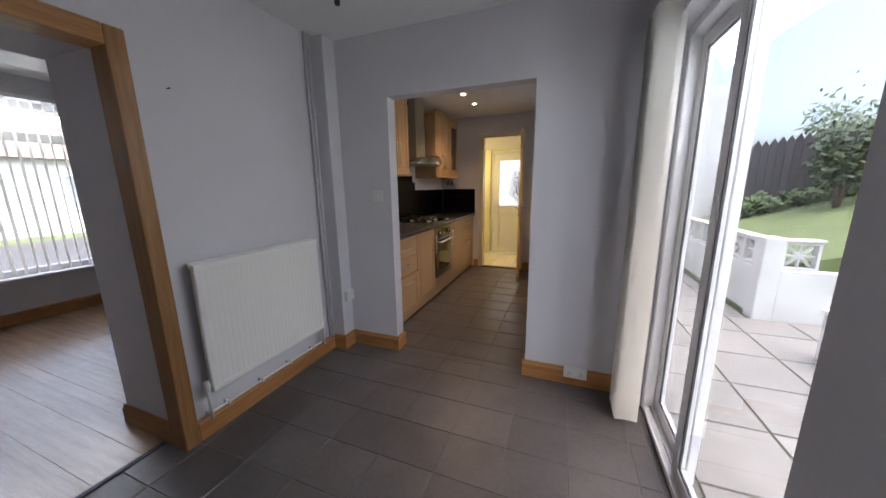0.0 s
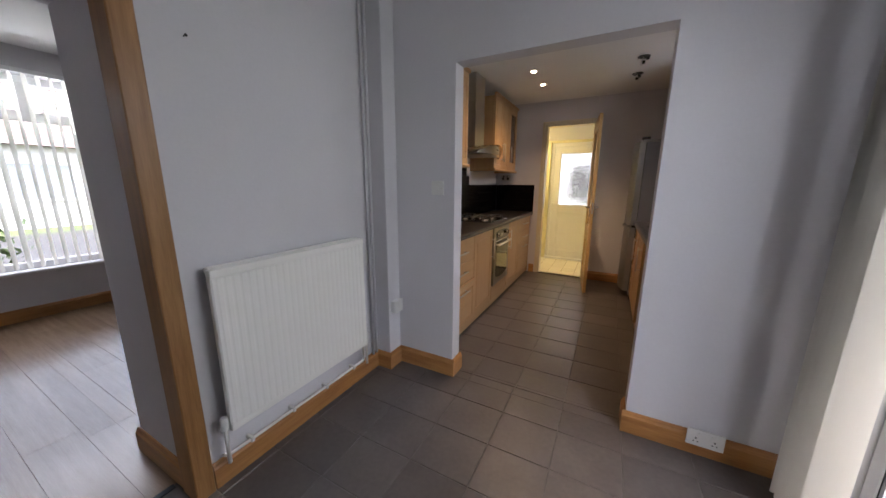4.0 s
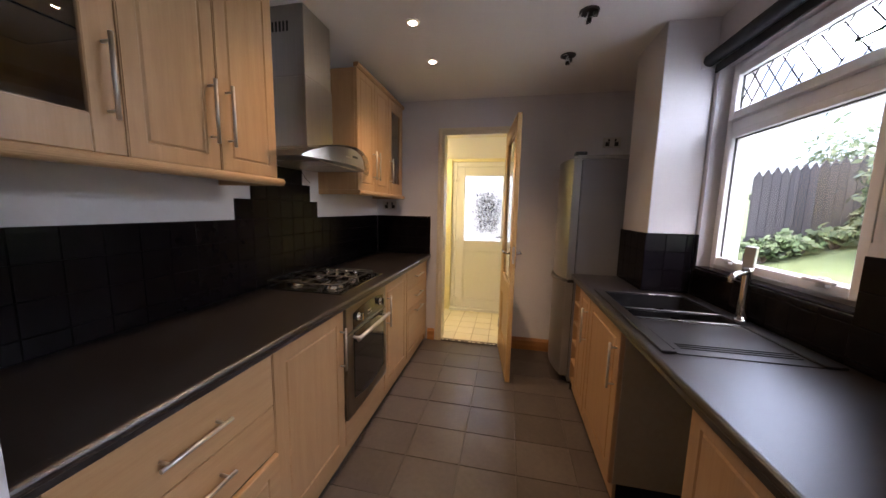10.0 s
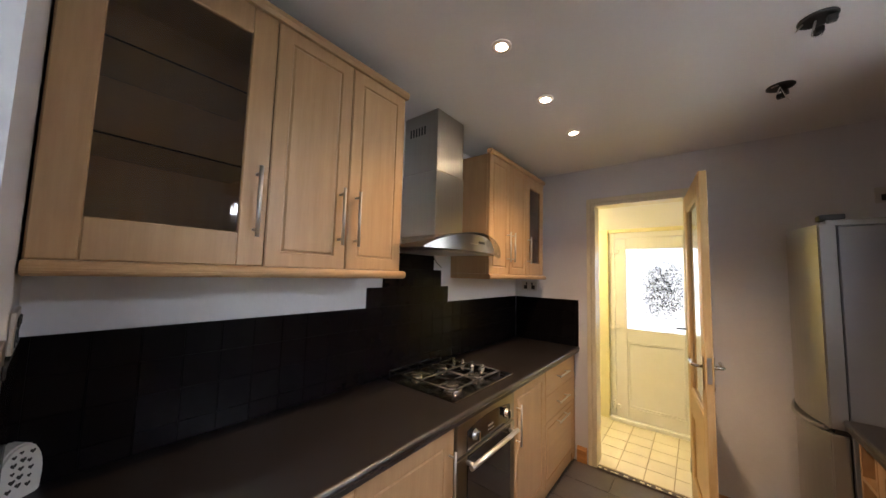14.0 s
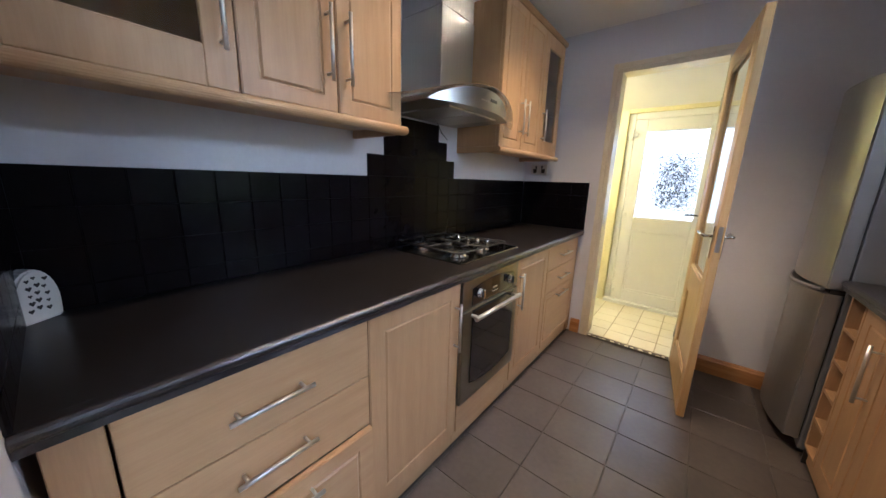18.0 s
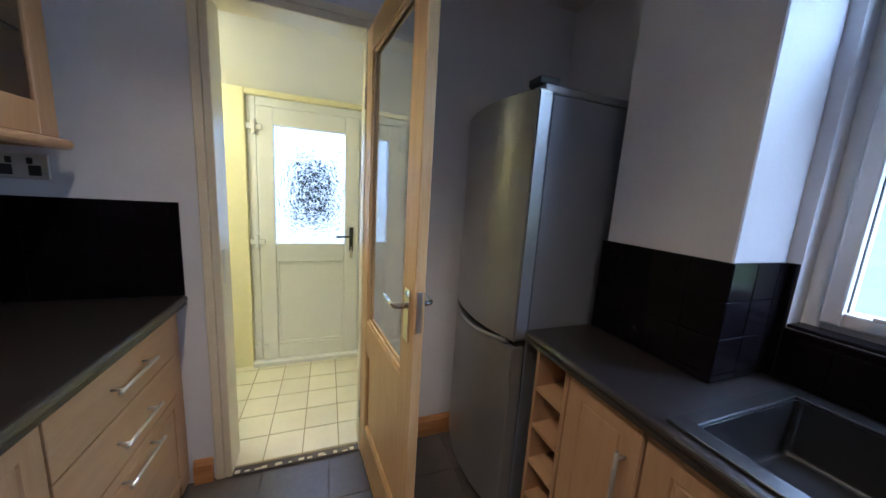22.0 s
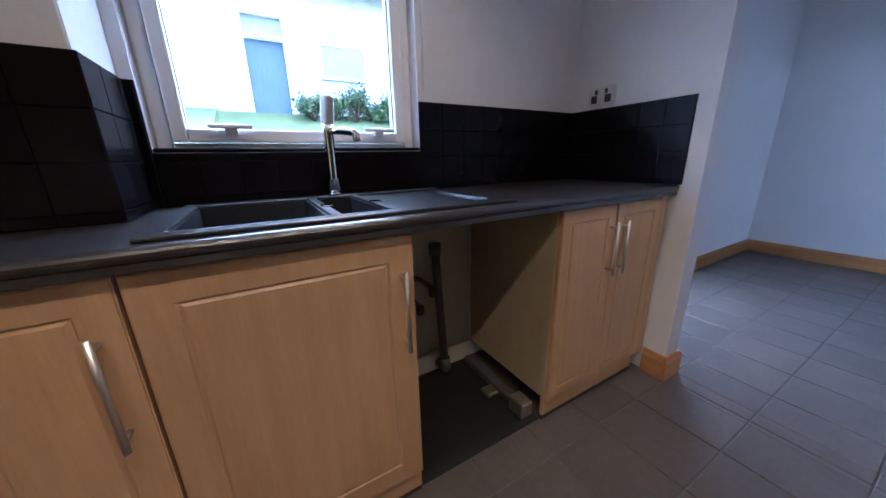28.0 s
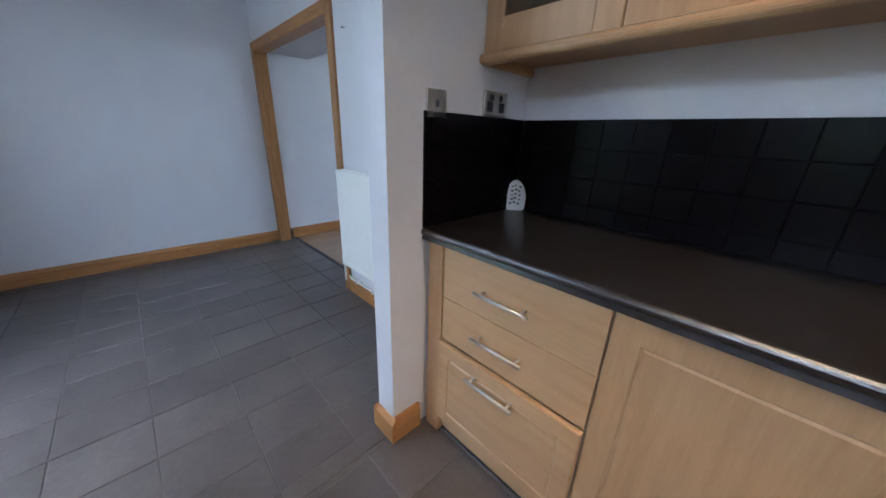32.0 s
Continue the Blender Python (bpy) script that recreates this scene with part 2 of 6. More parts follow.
# grey tint added to darken the bright terrace behind the patio panes
DIMMING_GLASS = glass("view_dimming_glass", (0.60, 0.63, 0.63), ior=1.25)
CABINET_GLASS = glass("smoked_cabinet_glass", (0.78, 0.73, 0.67), 0.02)
SHELF_GLASS = glass("green_edged_glass", (0.93, 0.98, 0.955), 0.0)
FROSTED = glass("leaf_textured_glass", (0.96, 0.98, 0.98), 0.10, 1.0, 1.35, 34)
# opaque grey: the haze over distant panes is put into their colour
HAZED_GLASS = mat("hazed_far_glass", (0.34, 0.36, 0.38), (0.28, 0.30, 0.32), 3, rough=0.2)
LEAD = mat("lead_came", (0.06, 0.06, 0.065), (0.04, 0.04, 0.04), 12, rough=0.5, metal=0.6)
LAMP_ON = glow("lit_lamp_face", (1.0, 0.80, 0.55), 30.0)
SLAB = mat("concrete_slab", (0.22, 0.21, 0.195), (0.16, 0.152, 0.14), 5, rough=0.9, bump=0.3, vary=0.07)
SLAB_JOINT = mat("mossy_joint", (0.09, 0.09, 0.06), (0.05, 0.055, 0.03), 9, rough=0.95, bump=0.3)
RENDER_WHITE = mat("white_masonry_paint", (0.60, 0.60, 0.59), (0.44, 0.44, 0.42), 3, rough=0.85, bump=0.3, bump_scale=60)
GRASS = mat("lawn", (0.115, 0.145, 0.055), (0.07, 0.095, 0.03), 3, rough=0.9, bump=0.8, bump_scale=90)
LEAF = mat("foliage", (0.075, 0.115, 0.035), (0.03, 0.055, 0.015), 4, rough=0.6, vary=0.2)
BARK = mat("bark", (0.12, 0.08, 0.05), (0.06, 0.04, 0.03), 12, rough=0.9, bump=0.6)
FENCE = wood("weathered_fence", (0.055, 0.052, 0.055), (0.032, 0.030, 0.033), 'z', 0.85, 0.2, 3, 0.3)
ROOF_TILE = mat("roof_tile", (0.20, 0.15, 0.13), (0.13, 0.10, 0.09), 6, rough=0.85, bump=0.3)
BRICK_FAR = mat("far_render", (0.72, 0.70, 0.66), (0.66, 0.63, 0.59), 4, rough=0.9)
BLUE_GREY = mat("weathered_blue_door", (0.13, 0.17, 0.22), (0.09, 0.12, 0.16), 4, (8, 8, 1), 0.6)

# ---- mesh helpers ----


def add_box(bm, lo, hi, bev=0.0, seg=1):
    x0, y0, z0 = lo
    x1, y1, z1 = hi
    v = [bm.verts.new(p) for p in ((x0, y0, z0), (x1, y0, z0), (x1, y1, z0), (x0, y1, z0), (x0, y0, z1), (x1, y0, z1), (x1, y1, z1), (x0, y1, z1))]
    f = [bm.faces.new([v[i] for i in q]) for q in ((3, 2, 1, 0), (4, 5, 6, 7), (0, 1, 5, 4), (1, 2, 6, 5), (2, 3, 7, 6), (3, 0, 4, 7))]
    if bev:
        bmesh.ops.bevel(bm, geom=list({e for q in f for e in q.edges}), offset=bev, segments=seg, affect='EDGES', profile=0.6)
    return bm


def boxes(*items, bev=0.0, seg=1):
    bm = bmesh.new()
    for x0, y0, z0, x1, y1, z1 in items:
        add_box(bm, (x0, y0, z0), (x1, y1, z1), bev, seg)
    return bm


def add_tube(bm, points, r, seg=14, caps=True, radii=None):
    """A round bar along a line of points."""
    pts = [Vector(p) for p in points]
    rings = []
    side = None
    for i, p in enumerate(pts):
        d = (pts[min(i + 1, len(pts) - 1)] - pts[max(i - 1, 0)]).normalized()
        if side is None:
            side = d.orthogonal().normalized()
        side = (side - d * side.dot(d)).normalized()
        up = d.cross(side)
        rr = radii[i] if radii else r
        rings.append([bm.verts.new(p + (side * math.cos(a) + up * math.sin(a)) * rr) for a in (2 * math.pi * k / seg for k in range(seg))])
    for a, b in zip(rings, rings[1:]):
        for k in range(seg):
            f = bm.faces.new((a[k], a[(k + 1) % seg], b[(k + 1) % seg], b[k]))
            f.smooth = True
    if caps:
        bm.faces.new(list(reversed(rings[0])))
        bm.faces.new(rings[-1])
    return bm


def tube(points, r, seg=14, radii=None):
    return add_tube(bmesh.new(), points, r, seg, True, radii)


def bend(points, radius=0.02, steps=5):
    """The same line of points with its corners rounded."""
    out = [Vector(points[0])]
    for a, b, c in zip(points, points[1:], points[2:]):
        a, b, c = Vector(a), Vector(b), Vector(c)
        p, q = b + (a - b).normalized() * radius, b + (c - b).normalized() * radius
        for k in range(steps + 1):
            s = k / steps
            out.append((1 - s) ** 2 * p + 2 * s * (1 - s) * b + s * s * q)
    return out + [Vector(points[-1])]


def prism(outline, axis, a, b, bev=0.0):
    """An outline in the two other axes, drawn out along axis from a to b."""
    bm = bmesh.new()

    def place(u, v, w):
        return {'x': (w, u, v), 'y': (u, w, v), 'z': (u, v, w)}[axis]
    low, high = [bm.verts.new(place(u, v, a)) for u, v in outline], [bm.verts.new(place(u, v, b)) for u, v in outline]
    n = len(outline)
    bm.faces.new(low)
    bm.faces.new(high)
    for k in range(n):
        bm.faces.new((low[k], low[(k + 1) % n], high[(k + 1) % n], high[k]))
    bmesh.ops.recalc_face_normals(bm, faces=bm.faces)
    if bev:
        bmesh.ops.bevel(bm, geom=list(bm.edges), offset=bev, segments=2, affect='EDGES')
    return bm


def lathe(profile, centre, seg=24, axis='z'):
    """Rings of (radius, height) turned round an upright (or other) axis."""
    bm = bmesh.new()
    c = Vector(centre)

    def place(r, h, a):
        u, v = r * math.cos(a), r * math.sin(a)
        return c + Vector({'z': (u, v, h), 'x': (h, u, v), 'y': (u, h, v)}[axis])
    rings = [[bm.verts.new(place(r, h, 2 * math.pi * k / seg)) for k in range(seg)] for r, h in profile]
    for a, b in zip(rings, rings[1:]):
        for k in range(seg):
            f = bm.faces.new((a[k], a[(k + 1) % seg], b[(k + 1) % seg], b[k]))
            f.smooth = True
    bm.faces.new(list(reversed(rings[0])))
    bm.faces.new(rings[-1])
    bmesh.ops.recalc_face_normals(bm, faces=bm.faces)
    return bm


def mesh_of(name, bm):
    me = bpy.data.meshes.new(name)
    bm.to_mesh(me)
    bm.free()
    return me


def part(name, bm, material, parent=None, label=""):
    """One mesh object in world places, under a thing or a part when one is given."""
    me = mesh_of(name, bm)
    me.materials.append(material)
    ob = new(name, me)
    if parent is not None:
        bpy.context.view_layer.update()
        ob.parent = parent
        ob.matrix_parent_inverse = base_of(parent).inverted()
    return tagged(ob, label) if label else ob


def base_of(ob):
    m = ob.matrix_basis.copy()
    while ob.parent is not None:
        m = ob.parent.matrix_basis @ ob.matrix_parent_inverse @ m
        ob = ob.parent
    return m


def thing(name, at, label, category, group=""):
    ob = new(name)
    ob.empty_display_size = 0.1
    ob.matrix_basis = Matrix.Translation(at)
    return tagged(ob, label, category, group)


def setting(name, bm, material, label="", parent=None):
    ob = part(name, bm, material, parent)
    return tagged(ob, label, name.split("_")[0], "", "structure")


def panel_door(lo, hi, face, border=0.065, depth=0.0045, slim=0.011):
    """A slab with a routed line round a raised middle on one face: 'x+', 'x-', 'y+' or 'y-'."""
    bm = boxes((*lo, *hi))
    bm.normal_update()
    d = Vector({'x+': (1, 0, 0), 'x-': (-1, 0, 0), 'y+': (0, 1, 0), 'y-': (0, -1, 0)}[face])
    f = max(bm.faces, key=lambda q: q.normal.dot(d))
    edges = list(f.edges)
    bmesh.ops.bevel(bm, geom=edges, offset=0.003, segments=2, affect='EDGES')
    bm.normal_update()
    f = max(bm.faces, key=lambda q: (round(q.normal.dot(d), 3), q.calc_area()))
    bmesh.ops.inset_region(bm, faces=[f], thickness=border, depth=0)
    bmesh.ops.inset_region(bm, faces=[f], thickness=slim * 0.5, depth=-depth)
    bmesh.ops.inset_region(bm, faces=[f], thickness=slim * 0.3, depth=0)
    bmesh.ops.inset_region(bm, faces=[f], thickness=slim * 0.7, depth=depth)
    return bm


def bar_handle(parent, a, b, out, r=0.006):
    """A bar handle on two posts between a and b, standing off along out."""
    a, b, out = Vector(a), Vector(b), Vector(out)
    d = (b - a).normalized()
    bm = tube([a + out, b + out], r, 12)
    for p in (a + d * 0.022, b - d * 0.022):
        add_tube(bm, [p - out * 0.02, p + out], r * 0.75, 10)
    return part("handle", bm, SATIN, parent, "satin nickel bar handle")


def merge(bm, other):
    me = mesh_of("tmp", other)
    bm.from_mesh(me)
    bpy.data.meshes.remove(me)
    return bm


def pieces(name, rects, thick, axis, face_at, material, parent, bev=0.0015):
    """Flat pieces (u0, v0, u1, v1) standing proud on a plane; alike sizes share one mesh."""
    shared = {}
    for u0, v0, u1, v1 in rects:
        key = (round(u1 - u0, 4), round(v1 - v0, 4))
        if key not in shared:
            w, h = key
            lo, hi = {'x': ((0, 0, 0), (thick, w, h)), 'y': ((0, 0, 0), (w, thick, h)), 'z': ((0, 0, 0), (w, h, thick))}[axis]
            bm = boxes((*[min(p, q) for p, q in zip(lo, hi)], *[max(p, q) for p, q in zip(lo, hi)]))
            if bev:
                bm.normal_update()
                d = Vector({'x': (thick, 0, 0), 'y': (0, thick, 0), 'z': (0, 0, thick)}[axis]).normalized()
                f = max(bm.faces, key=lambda q: q.normal.dot(d))
                bmesh.ops.bevel(bm, geom=list(f.edges), offset=bev, segments=1, affect='EDGES')
            shared[key] = mesh_of(name, bm)
            shared[key].materials.append(material)
        ob = new(name, shared[key])
        at = {'x': (face_at, u0, v0), 'y': (u0, face_at, v0), 'z': (u0, v0, face_at)}[axis]
        ob.parent = parent
        ob.matrix_parent_inverse = base_of(parent).inverted()
        ob.matrix_basis = Matrix.Translation(at)

# ---- the plan, in metres ----
H = 2.415                     # ceilings of kitchen and dining room
KX0, KX1, KY0, KY1 = 0.02, 2.43, 0.105, 2.965   # kitchen
DX0, DX1, DY0 = 0.20, 2.42, -2.93              # dining room
OX0, OX1, OZ = 0.745, 1.785, 1.985               # way through to the kitchen
LX0, LY1, LH = -3.25, 0.35, 2.50               # living room
AX0, AY1, AZ = -0.34, -1.28, 1.955             # wide timber-lined way to the living room
WY0, WY1, WZ0, WZ1 = 1.03, 1.88, 1.07, 2.15    # kitchen window
PY0, PY1, PZ = -1.42, -0.10, 2.08              # patio door
EX0, EX1, EZ = 0.705, 1.35, 2.115               # door to the utility room
UX0, UX1, UY1 = -0.6, 1.57, 3.97               # utility room

# ---- floors ----
floor_base = setting("floor", boxes((-0.34, DY0 - 0.1, -0.12, KX1 + 0.2, KY1 + 0.02, -0.004)), GROUT, "dark slate-effect tiled floor with thin grout joints")
living_floor = setting("floor_living", boxes((LX0 - 0.1, DY0 - 0.1, -0.12, -0.345, LY1 + 0.1, -0.006)), LAMINATE, "brown wood laminate floor")
utility_floor = setting("floor_utility", boxes((UX0 - 0.1, KY1 + 0.025, -0.12, UX1 + 0.1, UY1 + 0.2, 0.012)), UTILITY_GROUT, "cream tiled utility floor with stained grout")

# ---- walls ----
wall_divider = setting("wall_divider", boxes((-0.20, 0, 0, OX0, KY0, H), (OX1, 0, 0, KX1 + 0.2, KY0, H), (OX0, 0, OZ, OX1, KY0, H)), PAINT, "pale grey painted wall with a plain way through")
wall_kitchen_left = setting("wall_kitchen_left", boxes((KX0 - 0.15, KY0, 0, KX0, KY1, H)), PAINT, "pale grey painted kitchen wall")
wall_kitchen_end = setting("wall_kitchen_end", boxes((KX0 - 0.15, KY1, 0, EX0, KY1 + 0.12, H), (EX1, KY1, 0, KX1 + 0.2, KY1 + 0.12, H), (EX0, KY1, EZ, EX1, KY1 + 0.12, H)), PAINT, "pale grey painted end wall with a doorway")
wall_kitchen_right = setting("wall_kitchen_right", boxes((KX1, KY0, 0, KX1 + 0.2, WY0, H), (KX1, WY1, 0, KX1 + 0.2, KY1, H), (KX1, WY0, 0, KX1 + 0.2, WY1, WZ0), (KX1, WY0, WZ1, KX1 + 0.2, WY1, H)), PAINT, "pale grey painted wall round the kitchen window")
wall_column = setting("wall_column", boxes((2.175, 1.912, 0, KX1 - 0.001, 2.32, H), bev=0.004), PAINT, "pale grey boxed-out column beside the window")
wall_radiator = setting("wall_radiator", boxes((AX0, AY1, 0, DX0, 0, H), (AX0, DY0, AZ, DX0, AY1, H)), PAINT, "pale grey thick wall with a wide opening")
setting("wall_pipe_boxing", boxes((DX0, -0.13, 0, 0.315, -0.001, H - 0.001), bev=0.004), PAINT, "narrow painted boxing in the corner")
wall_back = setting("wall_back", boxes((LX0 - 0.2, DY0 - 0.15, 0, DX1 + 0.2, DY0, LH)), PAINT, "pale grey painted back wall")
wall_patio = setting("wall_patio", boxes((DX1, DY0, 0, DX1 + 0.2, PY0, H), (DX1, PY1, 0, DX1 + 0.2, -0.001, H), (DX1, PY0, PZ, DX1 + 0.2, PY1, H)), PAINT, "pale grey painted wall round the patio door")
VY0, VY1, VZ0, VZ1 = -1.86, -0.08, 0.47, 2.26
setting("wall_living_window", boxes((LX0 - 0.2, DY0, 0, LX0, VY0, LH), (LX0 - 0.2, VY1, 0, LX0, LY1, LH), (LX0 - 0.2, VY0, 0, LX0, VY1, VZ0), (LX0 - 0.2, VY0, VZ1, LX0, VY1, LH)), PAINT, "grey painted wall round the living room window")
wall_living_side = setting("wall_living_side", boxes((LX0 - 0.2, LY1, 0, AX0, LY1 + 0.15, LH), (AX0 - 0.002, 0.001, 0, AX0 + 0.1, LY1, LH)), PAINT, "grey painted living room side wall")
BDX0, BDX1, BDZ = 0.635, 1.455, 1.985
wall_utility = setting("wall_utility", boxes((UX0, UY1, 0, BDX0, UY1 + 0.15, 2.3), (BDX1, UY1, 0, UX1 + 0.1, UY1 + 0.15, 2.3), (BDX0, UY1, BDZ, BDX1, UY1 + 0.15, 2.3), bev=0.006), CREAM_PAINT, "cream painted utility wall round the back door")
wall_utility_right = setting("wall_utility_right", boxes((UX1, KY1 + 0.12, 0, UX1 + 0.1, UY1, 2.3)), CREAM_PAINT, "cream painted utility side wall")
wall_utility_left = setting("wall_utility_left", boxes((UX0 - 0.1, KY1 + 0.12, 0, UX0, UY1 + 0.1, 2.3)), CREAM_PAINT, "cream painted utility side wall")
wall_utility_inner = setting("wall_utility_inner", boxes((UX0, KY1 + 0.121, 0, EX0 - 0.05, KY1 + 0.128, 2.3), (EX1 + 0.05, KY1 + 0.121, 0, UX1, KY1 + 0.128, 2.3), (EX0 - 0.05, KY1 + 0.121, EZ + 0.05, EX1 + 0.05, KY1 + 0.128, 2.3)), CREAM_PAINT, "cream painted inner face of the utility room")

# ---- ceilings ----
setting("ceiling", boxes((AX0, DY0 - 0.1, H, KX1 + 0.25, KY1 + 0.1, H + 0.15)), CEILING, "white painted plaster ceiling")
setting("ceiling_living", boxes((LX0 - 0.2, DY0 - 0.1, LH, AX0 - 0.002, LY1 + 0.15, LH + 0.15)), CEILING, "white painted living room ceiling")
setting("ceiling_utility", prism([(KY1 + 0.121, 2.11), (UY1 + 0.15, 2.005), (UY1 + 0.15, 2.2), (KY1 + 0.121, 2.4)], 'x', UX0 - 0.1, UX1 + 0.1), CEILING, "low white utility ceiling")

# ---- skirting boards ----


def skirting_profile(base, sign):
    return [(base, 0.001), (base + sign * 0.018, 0.001), (base + sign * 0.018, 0.095), (base + sign * 0.012, 0.104), (base + sign * 0.010, 0.112), (base + sign * 0.005, 0.12), (base, 0.12)]


def skirting(axis, base, sign, a, b, material=None):
    mt = material or (PINE_X if axis == 'x' else PINE_Y)
    return setting("baseboard", prism(skirting_profile(base, sign), axis, a, b), mt, "varnished pine skirting board")


skirting('x', 0.0, -1, 0.315, OX0 + 0.018)
skirting('x', 0.0, -1, OX1 - 0.018, DX1)
skirting('y', OX0, 1, -0.0005, KY0 + 0.018)
skirting('y', OX1, -1, -0.0005, KY0 + 0.018)
skirting('x', KY0, 1, OX0 - 0.13, OX0 - 0.0005)
skirting('x', KY0, 1, OX1 + 0.0005, OX1 + 0.095)
skirting('y', DX0, 1, AY1 + 0.05, -0.13)
skirting('x', -0.13, -1, DX0, 0.333)
skirting('y', 0.315, 1, -0.1295, -0.018)
skirting('x', AY1, -1, AX0 - 0.018, DX0 - 0.1)
skirting('y', AX0, -1, AY1, LY1)
skirting('x', DY0, 1, DX0 + 0.02, DX1)
skirting('x', DY0, 1, LX0, DX0 - 0.14)
skirting('y', DX1, -1, DY0 + 0.018, PY0)
skirting('y', LX0, 1, DY0 + 0.018, LY1)
skirting('x', LY1, -1, LX0, AX0)
skirting('x', KY1, -1, 0.585, EX0 - 0.045)
skirting('x', KY1, -1, EX1 + 0.05, KX1)

# ---- timber lining of the wide opening ----
opening_lining = thing("timber_opening_frame", (0.1, AY1, 0), "varnished pine frame lining the wide opening beside the radiator", "door frame")
part("post", boxes((DX0 - 0.10, AY1 - 0.025, 0, DX0 + 0.022, AY1 + 0.045, AZ + 0.05), bev=0.004), PINE_Z, opening_lining)
part("far_post", boxes((DX0 - 0.10, DY0 + 0.002, 0, DX0 + 0.022, DY0 + 0.075, AZ + 0.05), bev=0.004), PINE_Z, opening_lining)
part("head", boxes((DX0 - 0.10, DY0 + 0.076, AZ - 0.03, DX0 + 0.022, AY1 - 0.026, AZ + 0.05), bev=0.004), PINE_Y, opening_lining)
threshold = thing("threshold_strip", (0.03, -1.9, 0), "thin dark metal strip between tiles and laminate", "threshold strip")
part("strip", boxes((0.02, DY0 + 0.02, 0.0, 0.05, AY1 - 0.03, 0.006), bev=0.002), LEAD, threshold)

# ---- radiator ----
rad = thing("radiator", (0.27, -0.76, 0.0), "white panel radiator hung on the wall above the skirting", "radiator")
RY0, RY1, RZ0, RZ1 = -1.175, -0.335, 0.28, 0.98
ribs = []
n_ribs = 26
for k in range(n_ribs):
    yy = RY0 + 0.03 + (RY1 - RY0 - 0.06) * k / (n_ribs - 1)
    ribs += [(0.2955, yy - 0.013), (0.2973, yy - 0.007), (0.2973, yy + 0.007), (0.2955, yy + 0.013)]
part("panel", prism([(0.262, RY0 + 0.006), (0.268, RY0), (0.290, RY0), (0.2955, RY0 + 0.006)] + ribs + [(0.2955, RY1 - 0.006), (0.290, RY1), (0.268, RY1), (0.262, RY1 - 0.006)], 'z', RZ0 + 0.035, RZ1 - 0.035), RAD_WHITE, rad)
part("top_seam", boxes((0.262, RY0, RZ1 - 0.035, 0.297, RY1, RZ1), bev=0.006, seg=2), RAD_WHITE, rad)
part("bottom_seam", boxes((0.262, RY0, RZ0, 0.297, RY1, RZ0 + 0.035), bev=0.006, seg=2), RAD_WHITE, rad)
part("top_grille", boxes((0.232, RY0 + 0.01, RZ1 - 0.02, 0.263, RY1 - 0.01, RZ1 + 0.004), bev=0.003), RAD_WHITE, rad)
for yy in (RY0 + 0.15, RY1 - 0.15):
    part("bracket", boxes((DX0, yy - 0.02, RZ0 + 0.06, 0.262, yy + 0.02, RZ1 - 0.1), bev=0.003), RAD_WHITE, rad)
for yy, nm in ((RY0 - 0.015, "valve"), (RY1 + 0.012, "lockshield_valve")):
    v = part(nm, lathe([(0.012, 0), (0.016, 0.008), (0.016, 0.05), (0.011, 0.06)], (0.27, yy, RZ0 + 0.01), 16), WHITE_PLASTIC, rad)
    part("tail_pipe", tube(bend([(0.27, yy + (0.05 if yy < -0.5 else -0.05), RZ0 + 0.03), (0.27, yy, RZ0 + 0.03), (0.27, yy, 0.13)], 0.015), 0.008, 10), RAD_WHITE, v)
part("pipe", tube(bend([(0.236, RY0 - 0.015, 0.15), (0.236, RY0 - 0.01, 0.14), (0.236, RY1 + 0.02, 0.14), (0.236, RY1 + 0.02, 0.3)], 0.02), 0.0075, 10), RAD_WHITE, rad, "white painted heating pipe")
for k in range(4):
    yy = RY0 + 0.1 + k * 0.22
    part("pipe_clip", boxes((0.2, yy - 0.008, 0.128, 0.249, yy + 0.008, 0.152), bev=0.003), WHITE_PLASTIC, rad)
riser = thing("heating_riser", (0.226, -0.165, 0), "white painted heating pipes rising beside the boxing", "pipe")
for dy in (0.0, 0.035):
    part("pipe", tube([(0.222, -0.20 + dy, 0.12), (0.222, -0.20 + dy, H - 0.001)], 0.009, 10), PAINT, riser)

# ---- door between kitchen and utility: frame and open leaf ----
door_frame = thing("door_frame", (1.02, KY1, 0), "cream gloss painted door frame in the end wall", "door frame")
part("jamb", boxes((EX0, KY1 - 0.012, 0, EX0 + 0.03, KY1 + 0.13, EZ), bev=0.003), CREAM_GLOSS, door_frame)
part("jamb", boxes((EX1 - 0.03, KY1 - 0.012, 0, EX1, KY1 + 0.13, EZ), bev=0.003), CREAM_GLOSS, door_frame)
part("head", boxes((EX0 + 0.03, KY1 - 0.012, EZ - 0.03, EX1 - 0.03, KY1 + 0.13, EZ), bev=0.003), CREAM_GLOSS, door_frame)
part("architrave", boxes((EX0 - 0.035, KY1 - 0.014, 0, EX0 - 0.001, KY1 - 0.001, EZ + 0.035), (EX1 + 0.001, KY1 - 0.014, 0, EX1 + 0.035, KY1 - 0.001, EZ + 0.035), (EX0 - 0.0005, KY1 - 0.014, EZ + 0.001, EX1 + 0.0005, KY1 - 0.001, EZ + 0.035), bev=0.003), CREAM_GLOSS, door_frame)
part("sill", boxes((EX0 + 0.03, KY1 - 0.02, 0, EX1 - 0.03, KY1 + 0.025, 0.014), bev=0.004), GROUT, door_frame, "worn dark threshold")
chip_rnd = random.Random(11)
